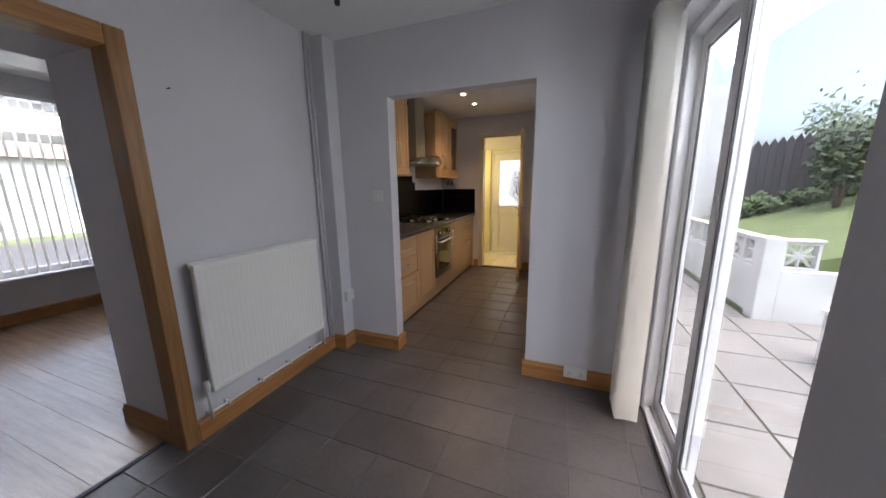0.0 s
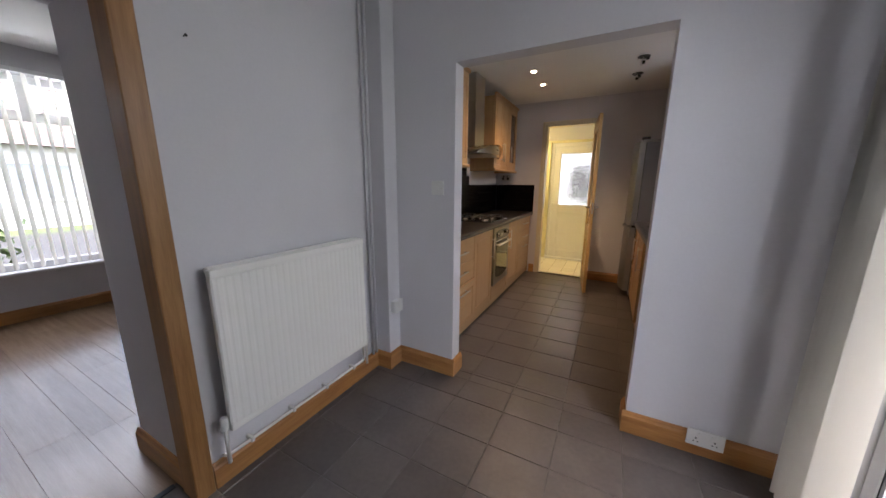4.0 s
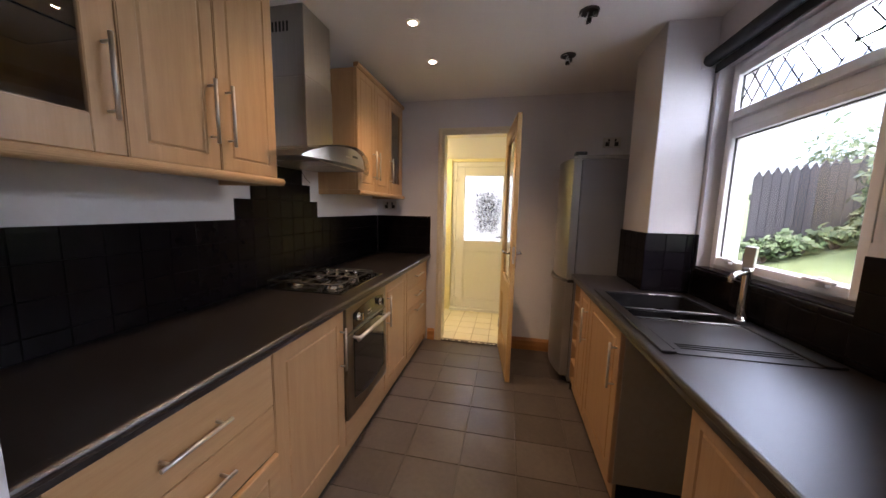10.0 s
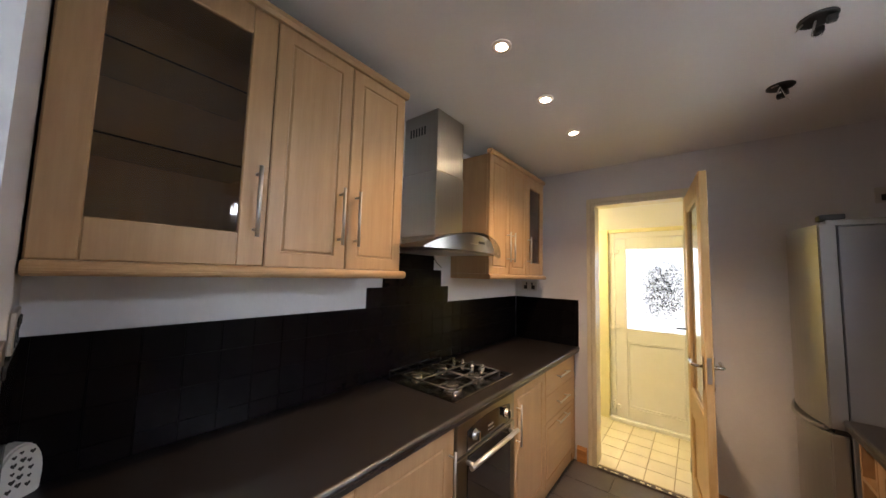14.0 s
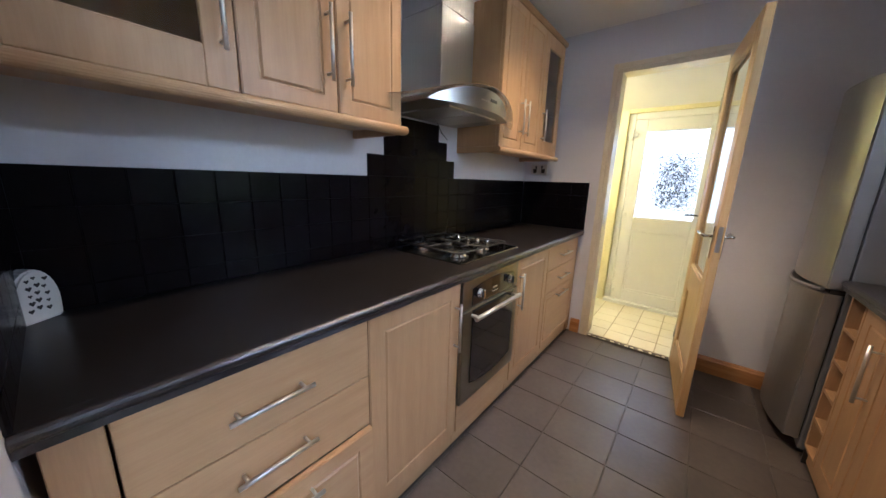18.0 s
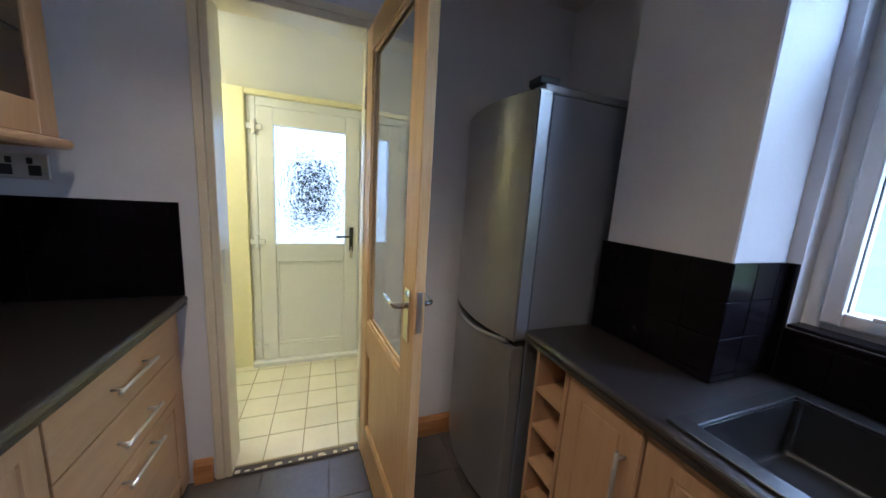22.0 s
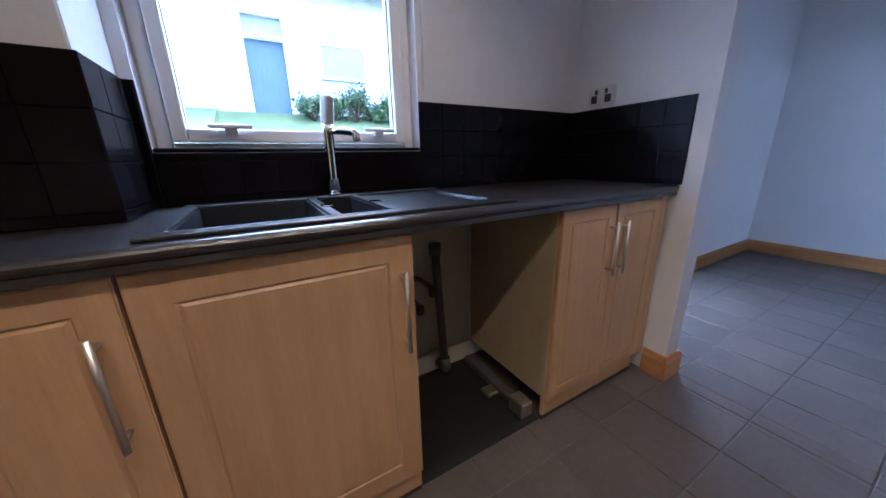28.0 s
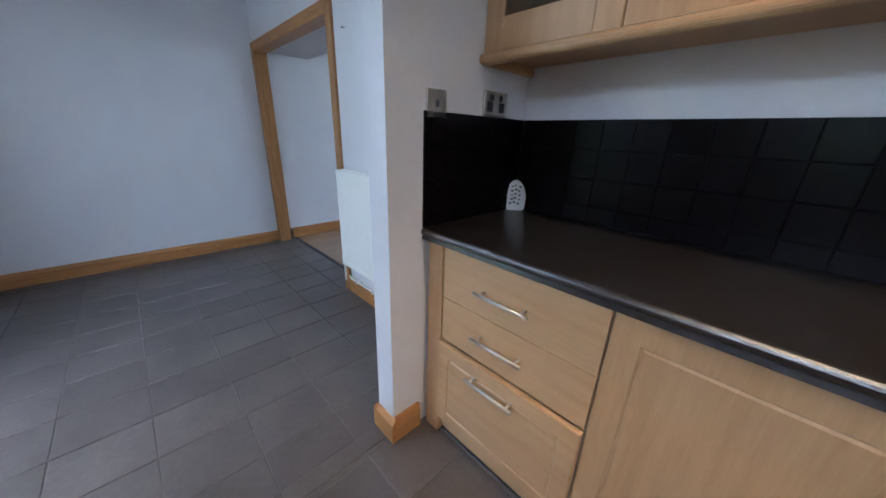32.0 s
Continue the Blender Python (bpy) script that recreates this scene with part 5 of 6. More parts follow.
def face_plate(name, axis, at, sign, u, z, w, h, material, label, category, rockers=0, pins=0):
    """A plate on a wall plane axis = at, facing sign, centred at (u, z)."""
    def bx(u0, z0, u1, z1, d0, d1):
        lo, hi = sorted((at + sign * d0, at + sign * d1))
        return (lo, u0, z0, hi, u1, z1) if axis == 'x' else (u0, lo, z0, u1, hi, z1)
    t = thing(name, (at, u, z) if axis == 'x' else (u, at, z), label, category)
    part("plate", boxes(bx(u - w / 2, z - h / 2, u + w / 2, z + h / 2, 0.0005, 0.009), bev=0.002), material, t)
    for k in range(rockers):
        uu = u + (k - (rockers - 1) / 2) * w * 0.36
        part("rocker", boxes(bx(uu - 0.008, z + (0 if not pins else h * 0.22) - 0.011, uu + 0.008, z + (0 if not pins else h * 0.22) + 0.011, 0.0092, 0.0135), bev=0.0015), WHITE_PLASTIC if material is WHITE_PLASTIC else DARK_PLASTIC, t)
    for k in range(pins):
        uu = u + (k - (pins - 1) / 2) * w * 0.5
        part("socket_face", boxes(bx(uu - 0.016, z - h * 0.36, uu + 0.016, z + h * 0.05, 0.0092, 0.0105)), DARK_PLASTIC if material is not WHITE_PLASTIC else WHITE_PLASTIC, t)
        part("pin_hole", boxes(bx(uu - 0.003, z - 0.004, uu + 0.003, z + 0.003, 0.0106, 0.0112), bx(uu - 0.011, z - 0.02, uu - 0.005, z - 0.015, 0.0106, 0.0112), bx(uu + 0.005, z - 0.02, uu + 0.011, z - 0.015, 0.0106, 0.0112)), BLACK_METAL, t)
    return t


sw = face_plate("light_switch", 'y', 0.0, -1, 0.63, 1.28, 0.086, 0.086, WHITE_PLASTIC, "white single light switch beside the way through", "light switch", 1)
for du in (-0.03, 0.03):
    part("screw", lathe([(0.003, 0), (0.003, 0.001)], (0.63 + du, -0.0105, 1.28), 10, 'y'), SATIN, sw)
spur = face_plate("wall_socket", 'x', 0.347, 1, -0.065, 0.46, 0.086, 0.086, WHITE_PLASTIC, "white surface-mounted fused spur box on the corner boxing", "socket", 1)
part("back_box", boxes((0.3155, -0.108, 0.417, 0.347, -0.022, 0.503), bev=0.003), WHITE_PLASTIC, spur)
face_plate("wall_socket", 'y', -0.019, -1, 2.12, 0.10, 0.146, 0.086, WHITE_PLASTIC, "white double socket low on the wall over the skirting", "socket", 2, 2)
face_plate("steel_socket", 'y', KY1, -1, 0.165, 1.40, 0.146, 0.086, SATIN, "brushed steel double socket in the worktop corner", "socket", 2, 2)
face_plate("steel_socket", 'y', KY1, -1, 2.235, 1.985, 0.146, 0.086, SATIN, "brushed steel double socket high above the fridge", "socket", 2, 2)
face_plate("steel_socket", 'y', KY0, 1, 2.262, 1.315, 0.146, 0.086, SATIN, "brushed steel double socket over the splashback", "socket", 2, 2)
face_plate("steel_switch", 'y', KY0, 1, 0.55, 1.32, 0.086, 0.086, SATIN, "brushed steel single switch over the splashback", "light switch", 1)
face_plate("steel_socket", 'y', KY0, 1, 0.24, 1.345, 0.146, 0.086, SATIN, "brushed steel double socket in the splashback corner", "socket", 2, 2)

freshener = thing("air_freshener", (0.062, 0.128, 0.91), "white arched plastic air freshener with a pierced face on the worktop", "air freshener")
outl = [(-0.045, 0.0)] + [(-0.048 * math.cos(radians(a)) , 0.05 + 0.085 * math.sin(radians(a))) for a in range(0, 181, 12)] + [(0.045, 0.0)]
fb = prism(outl, 'y', -0.022, 0.022, 0.006)
fb.transform(Matrix.Translation((0.062, 0.128, 0.9105)) @ pose(0, 0, 0, 0, 0, 128))
part("case", fb, WHITE_PLASTIC, freshener)
holes = bmesh.new()
rnd = random.Random(5)
for r in range(5):
    for c in range(3):
        k = rnd.uniform(0.0042, 0.0066)
        heart = [(0, -k), (k, 0.15 * k), (0.85 * k, 0.75 * k), (0.45 * k, 0.9 * k), (0, 0.5 * k), (-0.45 * k, 0.9 * k), (-0.85 * k, 0.75 * k), (-k, 0.15 * k)]
        ux, uz = -0.017 + 0.017 * c + rnd.uniform(-0.003, 0.003), 0.032 + 0.019 * r + 0.006 * (c % 2)
        q = prism([(ux + p[0], uz + p[1]) for p in heart], 'y', 0.0222, 0.0232)
        q.transform(Matrix.Translation((0.062, 0.128, 0.9105)) @ pose(0, 0, 0, 0, 0, 308))
        merge(holes, q)
part("pierced_face", holes, DARK_PLASTIC, freshener)

nail = thing("wall_nail", (0.2, -1.1, 1.815), "small dark picture nail in the wall above the radiator", "nail")
part("shank", lathe([(0.0022, 0.0), (0.0022, 0.016), (0.005, 0.0165), (0.005, 0.019)], (0.2005, -1.1, 1.815), 10, 'x'), DARK_PLASTIC, nail)

# ---- ceiling lights ----
spot = thing("ceiling_spot", (0.79, 1.22, H), "recessed steel downlight, switched on", "ceiling light", "downlights that are on")
part("bezel", lathe([(0.030, -0.0006), (0.040, -0.0006), (0.040, -0.004), (0.034, -0.007), (0.028, -0.004)], (0.79, 1.22, H), 28), SATIN, spot)
part("lamp_face", lathe([(0.021, -0.002), (0.021, -0.0045)], (0.79, 1.22, H), 24), LAMP_ON, spot)
part("reflector", lathe([(0.0215, -0.0045), (0.028, -0.0055), (0.0285, -0.002)], (0.79, 1.22, H), 24), CHROME, spot)
SPOTS = [(0.79, 1.22), (0.79, 1.70), (0.79, 2.18), (1.715, 1.235)]
for sx, sy in SPOTS[1:]:
    copy_thing(spot, Matrix.Translation((sx, sy, H)))
dead = thing("broken_ceiling_spot", (1.71, 1.82, H), "empty downlight hole with its lamp holder hanging out", "ceiling light", "broken downlights")
part("bezel", lathe([(0.034, -0.0006), (0.050, -0.0006), (0.050, -0.004), (0.043, -0.007), (0.034, -0.004)], (1.71, 1.82, H), 28), PIPE_GREY, dead)
part("hole", lathe([(0.040, -0.0035), (0.040, -0.0055)], (1.71, 1.82, H), 24), DARK_PLASTIC, dead)
part("cable", tube(bend([(1.705, 1.82, H - 0.005), (1.70, 1.83, H - 0.03), (1.715, 1.82, H - 0.045)], 0.01), 0.003, 8), WHITE_PLASTIC, dead)
part("lamp_holder", boxes((1.70, 1.805, H - 0.058, 1.722, 1.835, H - 0.036), bev=0.003), DARK_PLASTIC, dead)
part("terminal_block", boxes((1.728, 1.80, H - 0.032, 1.752, 1.822, H - 0.010), bev=0.002), PIPE_GREY, dead)
part("loose_wire", tube(bend([(1.70, 1.815, H - 0.02), (1.688, 1.80, H - 0.07), (1.70, 1.79, H - 0.085), (1.71, 1.79, H - 0.075)], 0.01), 0.0016, 6), WHITE_PLASTIC, dead)
part("spring_clip", tube([(1.675, 1.82, H - 0.006), (1.66, 1.84, H - 0.016)], 0.0025, 6), SATIN, dead)
dead.matrix_basis = Matrix.Translation((1.735, 1.755, H))
copy_thing(dead, Matrix.Translation((1.715, 2.235, H)) @ pose(0, 0, 0, 0, 0, 70))
rose = thing("ceiling_lamp_holder", (0.73, -0.475, H), "bare dark lamp holder on the dining room ceiling", "ceiling light")
part("rose", lathe([(0.045, -0.0006), (0.045, -0.012), (0.03, -0.02)], (0.73, -0.475, H), 24), WHITE_PLASTIC, rose)
part("holder", lathe([(0.012, -0.02), (0.016, -0.03), (0.016, -0.06), (0.010, -0.065)], (0.73, -0.475, H), 18), DARK_PLASTIC, rose)

for sx, sy in SPOTS:
    ld = bpy.data.lights.new("spot_lamp", 'SPOT')
    ld.energy, ld.color, ld.spot_size, ld.spot_blend, ld.shadow_soft_size = SPOT_WATTS, (1.0, 0.64, 0.31), radians(116), 0.9, 0.03
    lo = new("spot_lamp", ld)
    lo.matrix_world = Matrix.Translation((sx, sy, H - 0.02))
ud = bpy.data.lights.new("utility_lamp", 'POINT')
ud.energy, ud.color, ud.shadow_soft_size = UTILITY_WATTS, (1.0, 0.78, 0.40), 0.06
uo = new("utility_lamp", ud)
uo.matrix_world = Matrix.Translation((0.0, 3.35, 1.95))

# ---- outside: terrace, retaining wall, lawn, fence and outbuilding ----
bm = bmesh.new()


def ground_z(x, y):
    if x < -3.4:
        return -0.3
    if x < 4.01:
        return -0.14
    if y < 2.15:
        return min(-0.14 + max(x - 4.72, 0) * 0.42, 2.2)
    return min(0.42 + (x - 3.99) * 0.29, 2.2)


xs = [-400, -60, -12, -3.5, -3.4, 2.0, 3.95, 4.02, 4.72, 5, 6, 7, 8, 9, 10.2, 12, 40, 400]
ys = [-400, -60, -20, -8, -3, 0, 2.08, 2.16, 3, 6, 9, 14, 30, 80, 400]
grid = [[bm.verts.new((x, y, ground_z(x, y))) for y in ys] for x in xs]
for a, b in zip(grid, grid[1:]):
    for k in range(len(ys) - 1):
        bm.faces.new((a[k], b[k], b[k + 1], a[k + 1]))
setting("ground", bm, GRASS, "sloping lawn behind the house")
pave = setting("pavement", boxes((2.64, -3.6, -0.2, 4.66, 2.04, -0.105), (2.64, 2.04, -0.2, 3.92, 5.9, -0.105)), SLAB_JOINT, "pale concrete slab terrace with mossy joints")
lowwall = thing("garden_wall", (4.0, 2.2, -0.1), "white painted retaining wall with pierced decorative blocks", "wall")
part("wall", boxes((3.96, 2.22, -0.12, 4.11, 5.9, 0.45), bev=0.01), RENDER_WHITE, lowwall)
part("return_wall", boxes((4.12, 2.05, -0.12, 6.2, 2.18, 0.45), bev=0.01), RENDER_WHITE, lowwall)
part("pier", boxes((3.95, 2.03, -0.12, 4.12, 2.22, 0.79), bev=0.01), RENDER_WHITE, lowwall)
step_post = thing("low_wall_end", (4.05, 1.1, -0.1), "low white painted wall end beside the way up to the lawn", "wall")
part("wall", boxes((3.99, 0.85, -0.12, 4.12, 1.18, 0.32), bev=0.012), RENDER_WHITE, step_post)
part("coping", boxes((3.975, 0.84, 0.3205, 4.135, 1.19, 0.345), bev=0.006), RENDER_WHITE, step_post)


def pierced_block(w):
    """A square block with a star of petals, centred, facing x."""
    h = w / 2
    b = boxes((-0.045, -h, -h, 0.045, h, -h + 0.025), (-0.045, -h, h - 0.025, 0.045, h, h), (-0.045, -h, -h + 0.025, 0.045, -h + 0.025, h - 0.025), (-0.045, h - 0.025, -h + 0.025, 0.045, h, h - 0.025))
    for a in range(4):
        d = (0, math.cos(radians(45 * a)) * w * 0.47, math.sin(radians(45 * a)) * w * 0.47)
        add_tube(b, [(0, -d[1], -d[2]), (0, d[1], d[2])], 0.016, 6)
    return b


for k in range(12):
    q = pierced_block(0.29)
    q.transform(Matrix.Translation((4.035, 2.372 + 0.30 * k, 0.598)))
    part("pierced_block", q, RENDER_WHITE, lowwall)
q = pierced_block(0.29)
q.transform(Matrix.Translation((4.27, 2.115, 0.598)) @ pose(0, 0, 0, 0, 0, 90))
part("pierced_block", q, RENDER_WHITE, lowwall)
part("coping", boxes((3.97, 2.225, 0.7445, 4.10, 5.85, 0.772), bev=0.006), RENDER_WHITE, lowwall)
part("return_coping", boxes((4.125, 2.05, 0.7445, 4.43, 2.18, 0.772), bev=0.006), RENDER_WHITE, lowwall)

fence = thing("garden_fence", (7, 5.4, 0.8), "dark weathered board fence with pointed tops across the garden", "fence")
for k in range(46):
    xx = 4.90 + 0.112 * k
    hh = 1.93 + 0.17 * (xx - 4.9) + random.uniform(-0.02, 0.02)
    part("board", prism([(xx, 0.45), (xx + 0.106, 0.45), (xx + 0.106, hh), (xx + 0.053, hh + 0.10), (xx, hh)], 'y', 5.4, 5.422), FENCE, fence)
for zz in (0.95, 1.6):
    part("rail", boxes((4.9, 5.423, zz, 10.05, 5.46, zz + 0.08)), FENCE, fence)


def shrub(name, at, size, height, count, label, seed, trunk=True):
    """A short stem with limbs, and many small leaf clumps with gaps."""
    rnd = random.Random(seed)
    s = thing(name, at, label, "shrub" if height < 2.2 else "tree")
    stem = bmesh.new()
    c = Vector(at)
    tips = []
    for k in range(7):
        a = rnd.uniform(0, 6.283)
        tip = c + Vector((math.cos(a) * size * rnd.uniform(0.3, 0.8), math.sin(a) * size * rnd.uniform(0.3, 0.8), height * rnd.uniform(0.45, 0.9)))
        tips.append(tip)
        add_tube(stem, [c, c.lerp(tip, 0.5) + Vector((0, 0, height * 0.1)), tip], 0.02, 6, True, [0.035, 0.02, 0.006])
    part("stem", stem, BARK, s)
    verts, faces = [], []
    for k in range(count):
        tip = rnd.choice(tips)
        p = tip + Vector((rnd.gauss(0, size * 0.3), rnd.gauss(0, size * 0.3), rnd.gauss(0, height * 0.17)))
        p.z = max(p.z, c.z + 0.04)
        u = Vector((rnd.uniform(-1, 1), rnd.uniform(-1, 1), rnd.uniform(-1, 1))).normalized() * rnd.uniform(0.03, 0.07)
        v = u.orthogonal().normalized() * u.length * 0.5
        i = len(verts)
        verts += [p - u, p + v, p + u, p - v]
        faces.append((i, i + 1, i + 2, i + 3))
    me = bpy.data.meshes.new("leaves")
    me.from_pydata(verts, [], faces)
    me.materials.append(LEAF)
    lv = new("leaves", me)
    lv.parent = s
    lv.matrix_parent_inverse = base_of(s).inverted()
    tagged(lv, "", "", "", "stuff")
    return s


for k, (sx, sy, ss, sh) in enumerate(((5.85, 4.5, 0.3, 1.2), (6.7, 6.3, 0.5, 1.5), (6.7, 4.4, 0.5, 1.0))):
    shrub("garden_shrub", (sx, sy, ground_z(sx, sy) - 0.02), ss, sh, 1700, "leafy green shrub near the garden fence", k)
for k in range(4):
    shrub("fence_plant", (4.95 + 0.42 * k, 5.15, ground_z(4.95 + 0.42 * k, 5.15) - 0.02), 0.22, 0.3, 420, "low pale green plants at the foot of the fence", 60 + k)
for k in range(6):
    sy = 0.2 - 0.5 * k
    shrub("border_plant", (9.75 + 0.1 * (k % 2), sy, ground_z(9.8, sy) - 0.02), 0.3, 0.45 + 0.12 * (k % 3), 700, "low green border plant along the outbuilding", 20 + k)

outb = thing("outbuilding", (12, 1, 1.8), "white rendered outbuilding with a dark door and small window", "building")
part("wall", boxes((10.2, -5, 1.6, 10.4, 0.61, 5.0), (10.2, 1.43, 1.6, 10.4, 6.5, 5.0), (10.2, 0.61, 4.17, 10.4, 1.43, 5.0)), RENDER_WHITE, outb)
od = part("door", boxes((10.3, 0.62, 2.16, 10.36, 1.42, 3.72), bev=0.01), BLUE_GREY, outb, "blue-grey boarded door")
part("fanlight", boxes((10.3, 0.62, 3.78, 10.34, 1.42, 4.17)), HAZED_GLASS, od)
part("door_frame", boxes((10.18, 0.56, 2.16, 10.3, 0.62, 4.22), (10.18, 1.42, 2.16, 10.3, 1.48, 4.22), (10.18, 0.62, 3.72, 10.3, 1.42, 3.78)), UPVC, od)
ow = part("window", boxes((10.16, -1.25, 3.05, 10.199, -0.18, 3.75), bev=0.01), HAZED_GLASS, outb, "dark window")
part("frame", boxes((10.14, -1.29, 3.0, 10.2, -1.23, 3.8), (10.14, -0.20, 3.0, 10.2, -0.14, 3.8), (10.14, -1.23, 3.74, 10.2, -0.20, 3.8), (10.14, -1.23, 3.0, 10.2, -0.20, 3.06)), UPVC, ow)
part("roof", prism([(9.9, 4.9), (13.5, 6.6), (13.5, 6.8), (9.85, 5.05)], 'y', -5.2, 6.7), ROOF_TILE, outb)
part("side_wall", boxes((10.4, 6.3, 1.6, 13.5, 6.5, 5.4), (10.4, -5, 1.6, 13.5, -4.8, 5.4)), RENDER_WHITE, outb)
bin_ = thing("garden_shed_door", (9.9, -2.3, 1.8), "dark purple-brown leaning board by the outbuilding", "board")
part("board", boxes((9.95, -2.9, ground_z(9.9, -2) - 0.02, 10.05, -2.1, 3.42), bev=0.02), FENCE, bin_)

near_wall = thing("neighbour_wall", (1, 6, -0.1), "white rendered wall with a dark window behind the back door", "wall")
part("wall", boxes((-3, 6.0, -0.3, 0.72, 6.2, 3.2), (1.25, 6.0, -0.3, 5.15, 6.2, 3.2), (0.72, 6.0, -0.3, 1.25, 6.2, 0.93), (0.72, 6.0, 1.74, 1.25, 6.2, 3.2)), RENDER_WHITE, near_wall)
part("window", boxes((0.72, 6.05, 0.93, 1.25, 6.09, 1.74)), BLACK_GLASS, near_wall, "dark window pane")

# ---- outside the living room: street and a house opposite ----
house = thing("house_opposite", (-17, 0, -0.3), "pale rendered house with a tiled roof across the street", "house")
part("wall", boxes((-19, -9, -0.35, -16, 9, 2.6)), BRICK_FAR, house)
part("roof", prism([(-15.6, 2.5), (-19.2, 5.2), (-22.5, 2.5)], 'y', -9.4, 9.4), ROOF_TILE, house)
for yy in (-6.5, -3.0, 0.8, 4.2):
    w = part("window", boxes((-16.0, yy, 0.7, -15.95, yy + 1.5, 1.9)), HAZED_GLASS, house)
    part("frame", boxes((-15.97, yy - 0.06, 0.64, -15.92, yy, 1.96), (-15.97, yy + 1.5, 0.64, -15.92, yy + 1.56, 1.96), (-15.97, yy, 0.64, -15.92, yy + 1.5, 0.7), (-15.97, yy, 1.9, -15.92, yy + 1.5, 1.96), (-15.97, yy + 0.72, 0.7, -15.92, yy + 0.78, 1.9)), UPVC, w)
hedge_at = ((-6.0, -2.6), (-6.2, -1.9), (-6.1, -1.2))
for k, (sx, sy) in enumerate(hedge_at):
    shrub("front_shrub", (sx, sy, -0.32), 0.45, 1.3, 900, "green shrub in the front garden", 40 + k)
setting("road", boxes((-14, -80, -0.34, -8.5, 80, -0.28)), mat("asphalt", (0.06, 0.06, 0.06), (0.04, 0.04, 0.04), 8, rough=0.9, bump=0.4), "grey asphalt street")

# ---- pieces: floor tiles, planks, wall tiles, slabs ----
TX, TY, JG = 0.303, 0.262, 0.0045


def clip_rects(rects, x0, y0, x1, y1):
    out = []
    for a, b, c, d in rects:
        a, b, c, d = max(a, x0), max(b, y0), min(c, x1), min(d, y1)
        if c - a > 0.012 and d - b > 0.012:
            out.append((a, b, c, d))
    return out


xl = [1.168 + TX * i for i in range(-6, 6)]
yl = [0.602 + TY * k for k in range(-15, 11)]
cols = [(x0 + JG / 2, y0 + JG / 2, x1 - JG / 2, y1 - JG / 2) for x0, x1 in zip(xl, xl[1:]) for y0, y1 in zip(yl, yl[1:])]
floor_rects = clip_rects(cols, 0.052, DY0, DX1 + 0.05, 0.0) + clip_rects(cols, OX0 + 0.001, 0.0, OX1 - 0.001, KY0) + clip_rects(cols, FL - 0.05, KY0, KX1 - 0.02, KY1 - 0.002)
pieces("tile", floor_rects, 0.006, 'z', -0.006, SLATE, floor_base, 0.0018)
planks = []
for i in range(18):
    yy = DY0 + 0.192 * i
    st = -4.32 + 0.37 * (i % 4)
    for k in range(7):
        planks.append((st + 1.21 * k + 0.0003, yy + 0.0003, st + 1.21 * (k + 1) - 0.0003, yy + 0.1917))
pieces("plank", clip_rects(planks, LX0, DY0, 0.018, AY1) + clip_rects(planks, LX0, AY1, AX0 - 0.02, LY1), 0.007, 'z', -0.0065, LAMINATE, living_floor, 0.0007)
setting("floor_opening_bed", boxes((-0.344, DY0, -0.010, 0.02, AY1, -0.0068)), PLINTH, "bed below the laminate", None)
uts = []
for i in range(14):
    for k in range(6):
        uts.append((UX0 + 0.182 * i + 0.003, KY1 + 0.03 + 0.182 * k + 0.003, UX0 + 0.182 * (i + 1) - 0.003, KY1 + 0.03 + 0.182 * (k + 1) - 0.003))
pieces("tile", clip_rects(uts, UX0, KY1 + 0.03, UX1, UY1 + 0.02), 0.005, 'z', 0.0105, UTILITY_TILE, utility_floor, 0.0012)

TP, TG = 0.107, 0.0016
ROWS = [(0.912, 0.977), (0.977, 1.084), (1.084, 1.191), (1.191, 1.298)]


def tile_band(u0, u1, start, rows):
    out = []
    k = math.floor((u0 - start) / TP)
    while start + TP * k < u1:
        a, b = start + TP * k, start + TP * (k + 1)
        for z0, z1 in rows:
            out.append((a + TG / 2, z0 + TG / 2, b - TG / 2, z1 - TG / 2))
        k += 1
    return clip_rects(out, u0, 0.9, u1, 2.0)


def tile_bed(name, bm, label):
    return setting(name, bm, BLACK_GROUT, label)


left_bed = tile_bed("wall_tiling_left", boxes((KX0, KY0 + 0.004, 0.911, KX0 + 0.004, KY1 - 0.004, 1.297), (KX0, 1.20, 1.297, KX0 + 0.004, 1.895, 1.404), (KX0, 1.307, 1.404, KX0 + 0.004, 1.815, 1.511), (KX0, 1.414, 1.511, KX0 + 0.004, 1.735, 1.604)), "black wall tiles stepping up behind the hob")
tl = tile_band(KY0 + 0.006, KY1 - 0.006, 1.20, ROWS)
tl += tile_band(1.20, 1.895, 1.20, [(1.298, 1.405)]) + tile_band(1.307, 1.815, 1.20, [(1.405, 1.512)]) + tile_band(1.414, 1.735, 1.20, [(1.512, 1.603)])
pieces("tile", tl, 0.006, 'x', KX0 + 0.003, BLACK_TILE, left_bed)
end_bed = tile_bed("wall_tiling_end", boxes((KX0 + 0.01, KY1 - 0.004, 0.911, 0.60, KY1, 1.297)), "black wall tiles beside the doorway")
pieces("tile", tile_band(KX0 + 0.012, 0.60, KX0 + 0.012, ROWS), -0.006, 'y', KY1 - 0.003, BLACK_TILE, end_bed)
near_bed = tile_bed("wall_tiling_near", boxes((KX0 + 0.01, KY0, 0.911, 0.60, KY0 + 0.004, 1.297)), "black wall tiles at the end of the worktop")
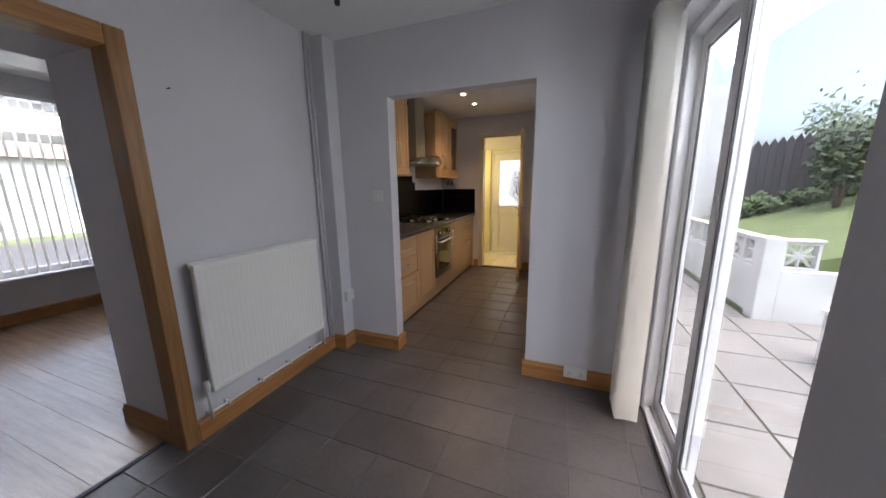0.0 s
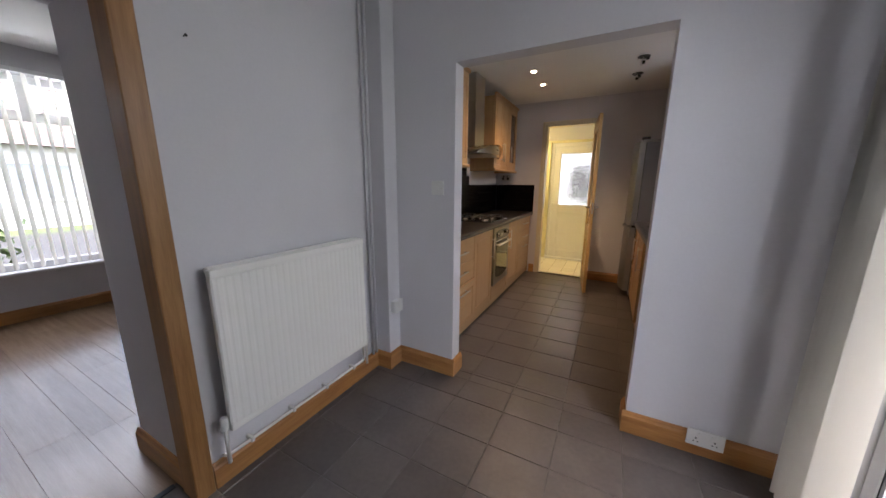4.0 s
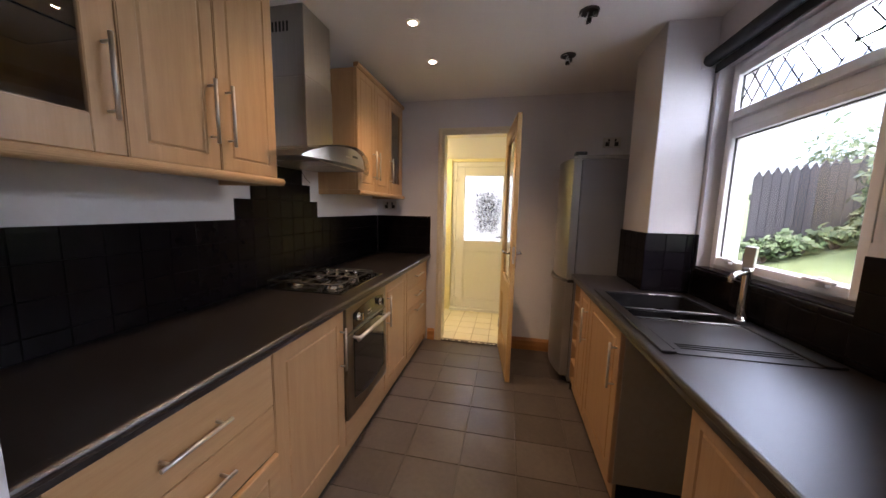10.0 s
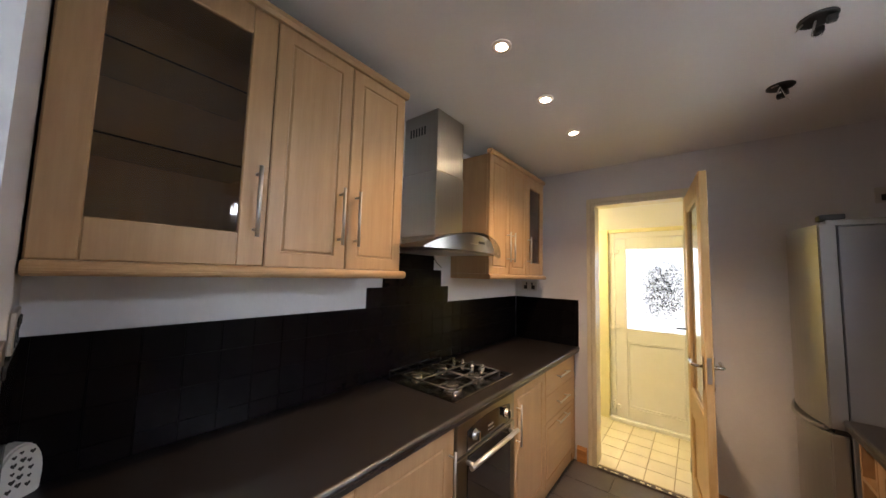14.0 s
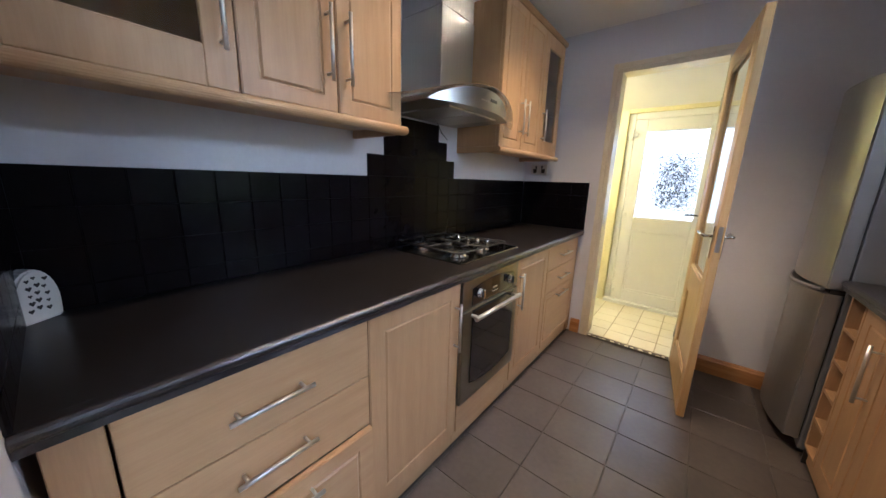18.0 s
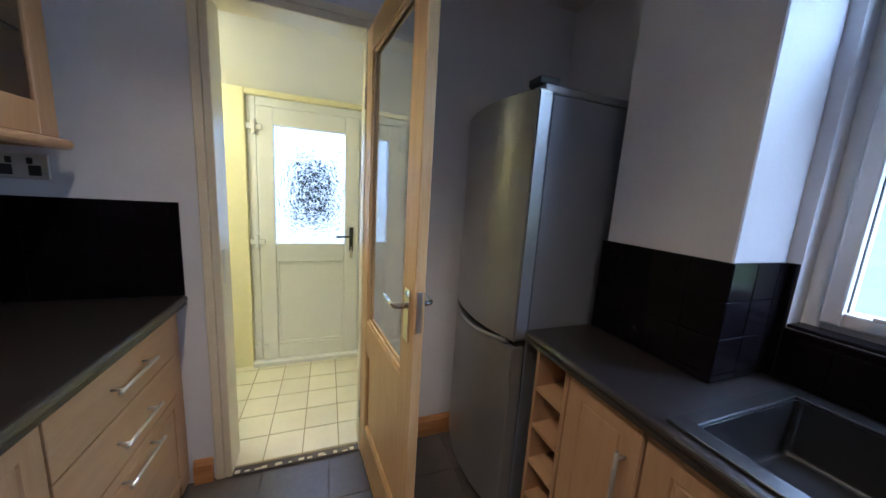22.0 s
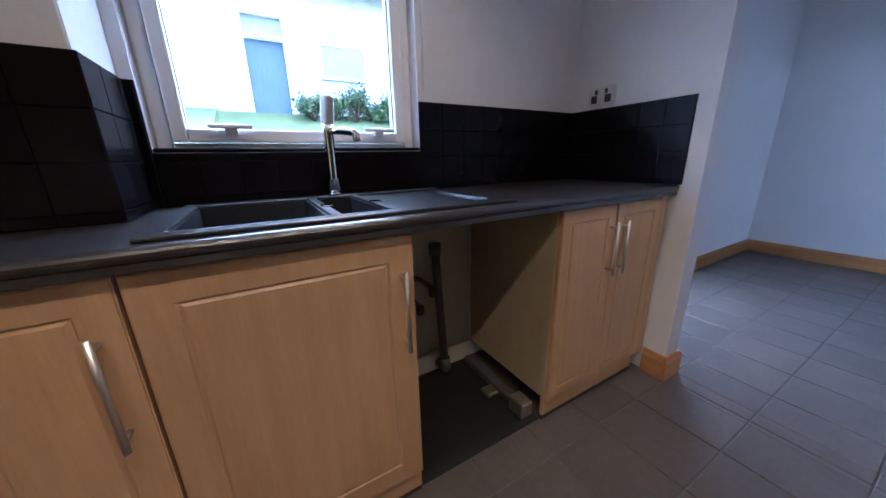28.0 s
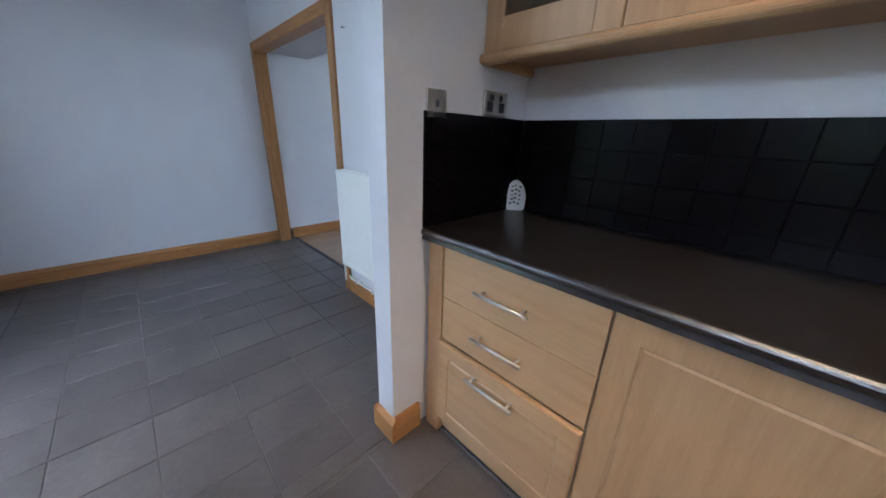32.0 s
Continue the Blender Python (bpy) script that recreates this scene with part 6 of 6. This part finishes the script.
pieces("tile", tile_band(KX0 + 0.012, 0.60, KX0 + 0.012, ROWS), 0.006, 'y', KY0 + 0.003, BLACK_TILE, near_bed)
near_bed2 = tile_bed("wall_tiling_near_sink", boxes((1.85, KY0, 0.911, KX1 - 0.005, KY0 + 0.004, 1.258)), "black wall tiles at the end of the sink worktop")
RR = [(0.912, 0.937), (0.937, 1.044), (1.044, 1.151), (1.151, 1.258)]
pieces("tile", tile_band(1.85, KX1 - 0.007, 1.85, RR), 0.006, 'y', KY0 + 0.003, BLACK_TILE, near_bed2)
right_bed = tile_bed("wall_tiling_right", boxes((KX1 - 0.004, KY0 + 0.004, 0.911, KX1, WY0 - 0.001, 1.258), (KX1 - 0.004, WY0 - 0.001, 0.911, KX1, WY1 + 0.001, 1.068), (KX1 - 0.004, WY1 + 0.001, 0.911, KX1, 1.911, 1.258)), "black wall tiles under and beside the window")
pieces("tile", tile_band(KY0 + 0.006, WY0 - 0.001, WY0 - 0.001, RR) + tile_band(WY0 - 0.001, WY1 + 0.001, WY0 - 0.001, RR[:2] + [(1.044, 1.068)]) + tile_band(WY1 + 0.001, 1.904, WY0 - 0.001, RR), -0.006, 'x', KX1 - 0.003, BLACK_TILE, right_bed)
col_bed = tile_bed("wall_tiling_column", boxes((2.171, 1.908, 0.911, 2.175, 2.335, 1.258), (2.171, 1.908, 0.911, KX1 - 0.01, 1.9119, 1.258)), "black wall tiles round the column")
pieces("tile", tile_band(1.904, 2.335, 1.904, RR), -0.006, 'x', 2.172, BLACK_TILE, col_bed)
pieces("tile", tile_band(2.167, KX1 - 0.01, 2.167, RR), -0.006, 'y', 1.909, BLACK_TILE, col_bed)
slabs = []
for i in range(4):
    for k in range(18):
        slabs.append((2.68 + 0.52 * i + 0.007, -3.6 + 0.52 * k + 0.007, 2.68 + 0.52 * (i + 1) - 0.007, -3.6 + 0.52 * (k + 1) - 0.007))
pieces("slab", clip_rects(slabs, 2.65, -3.6, 4.65, 2.03) + clip_rects(slabs, 2.65, 2.045, 3.91, 5.2), 0.012, 'z', -0.107, SLAB, pave, 0.004)
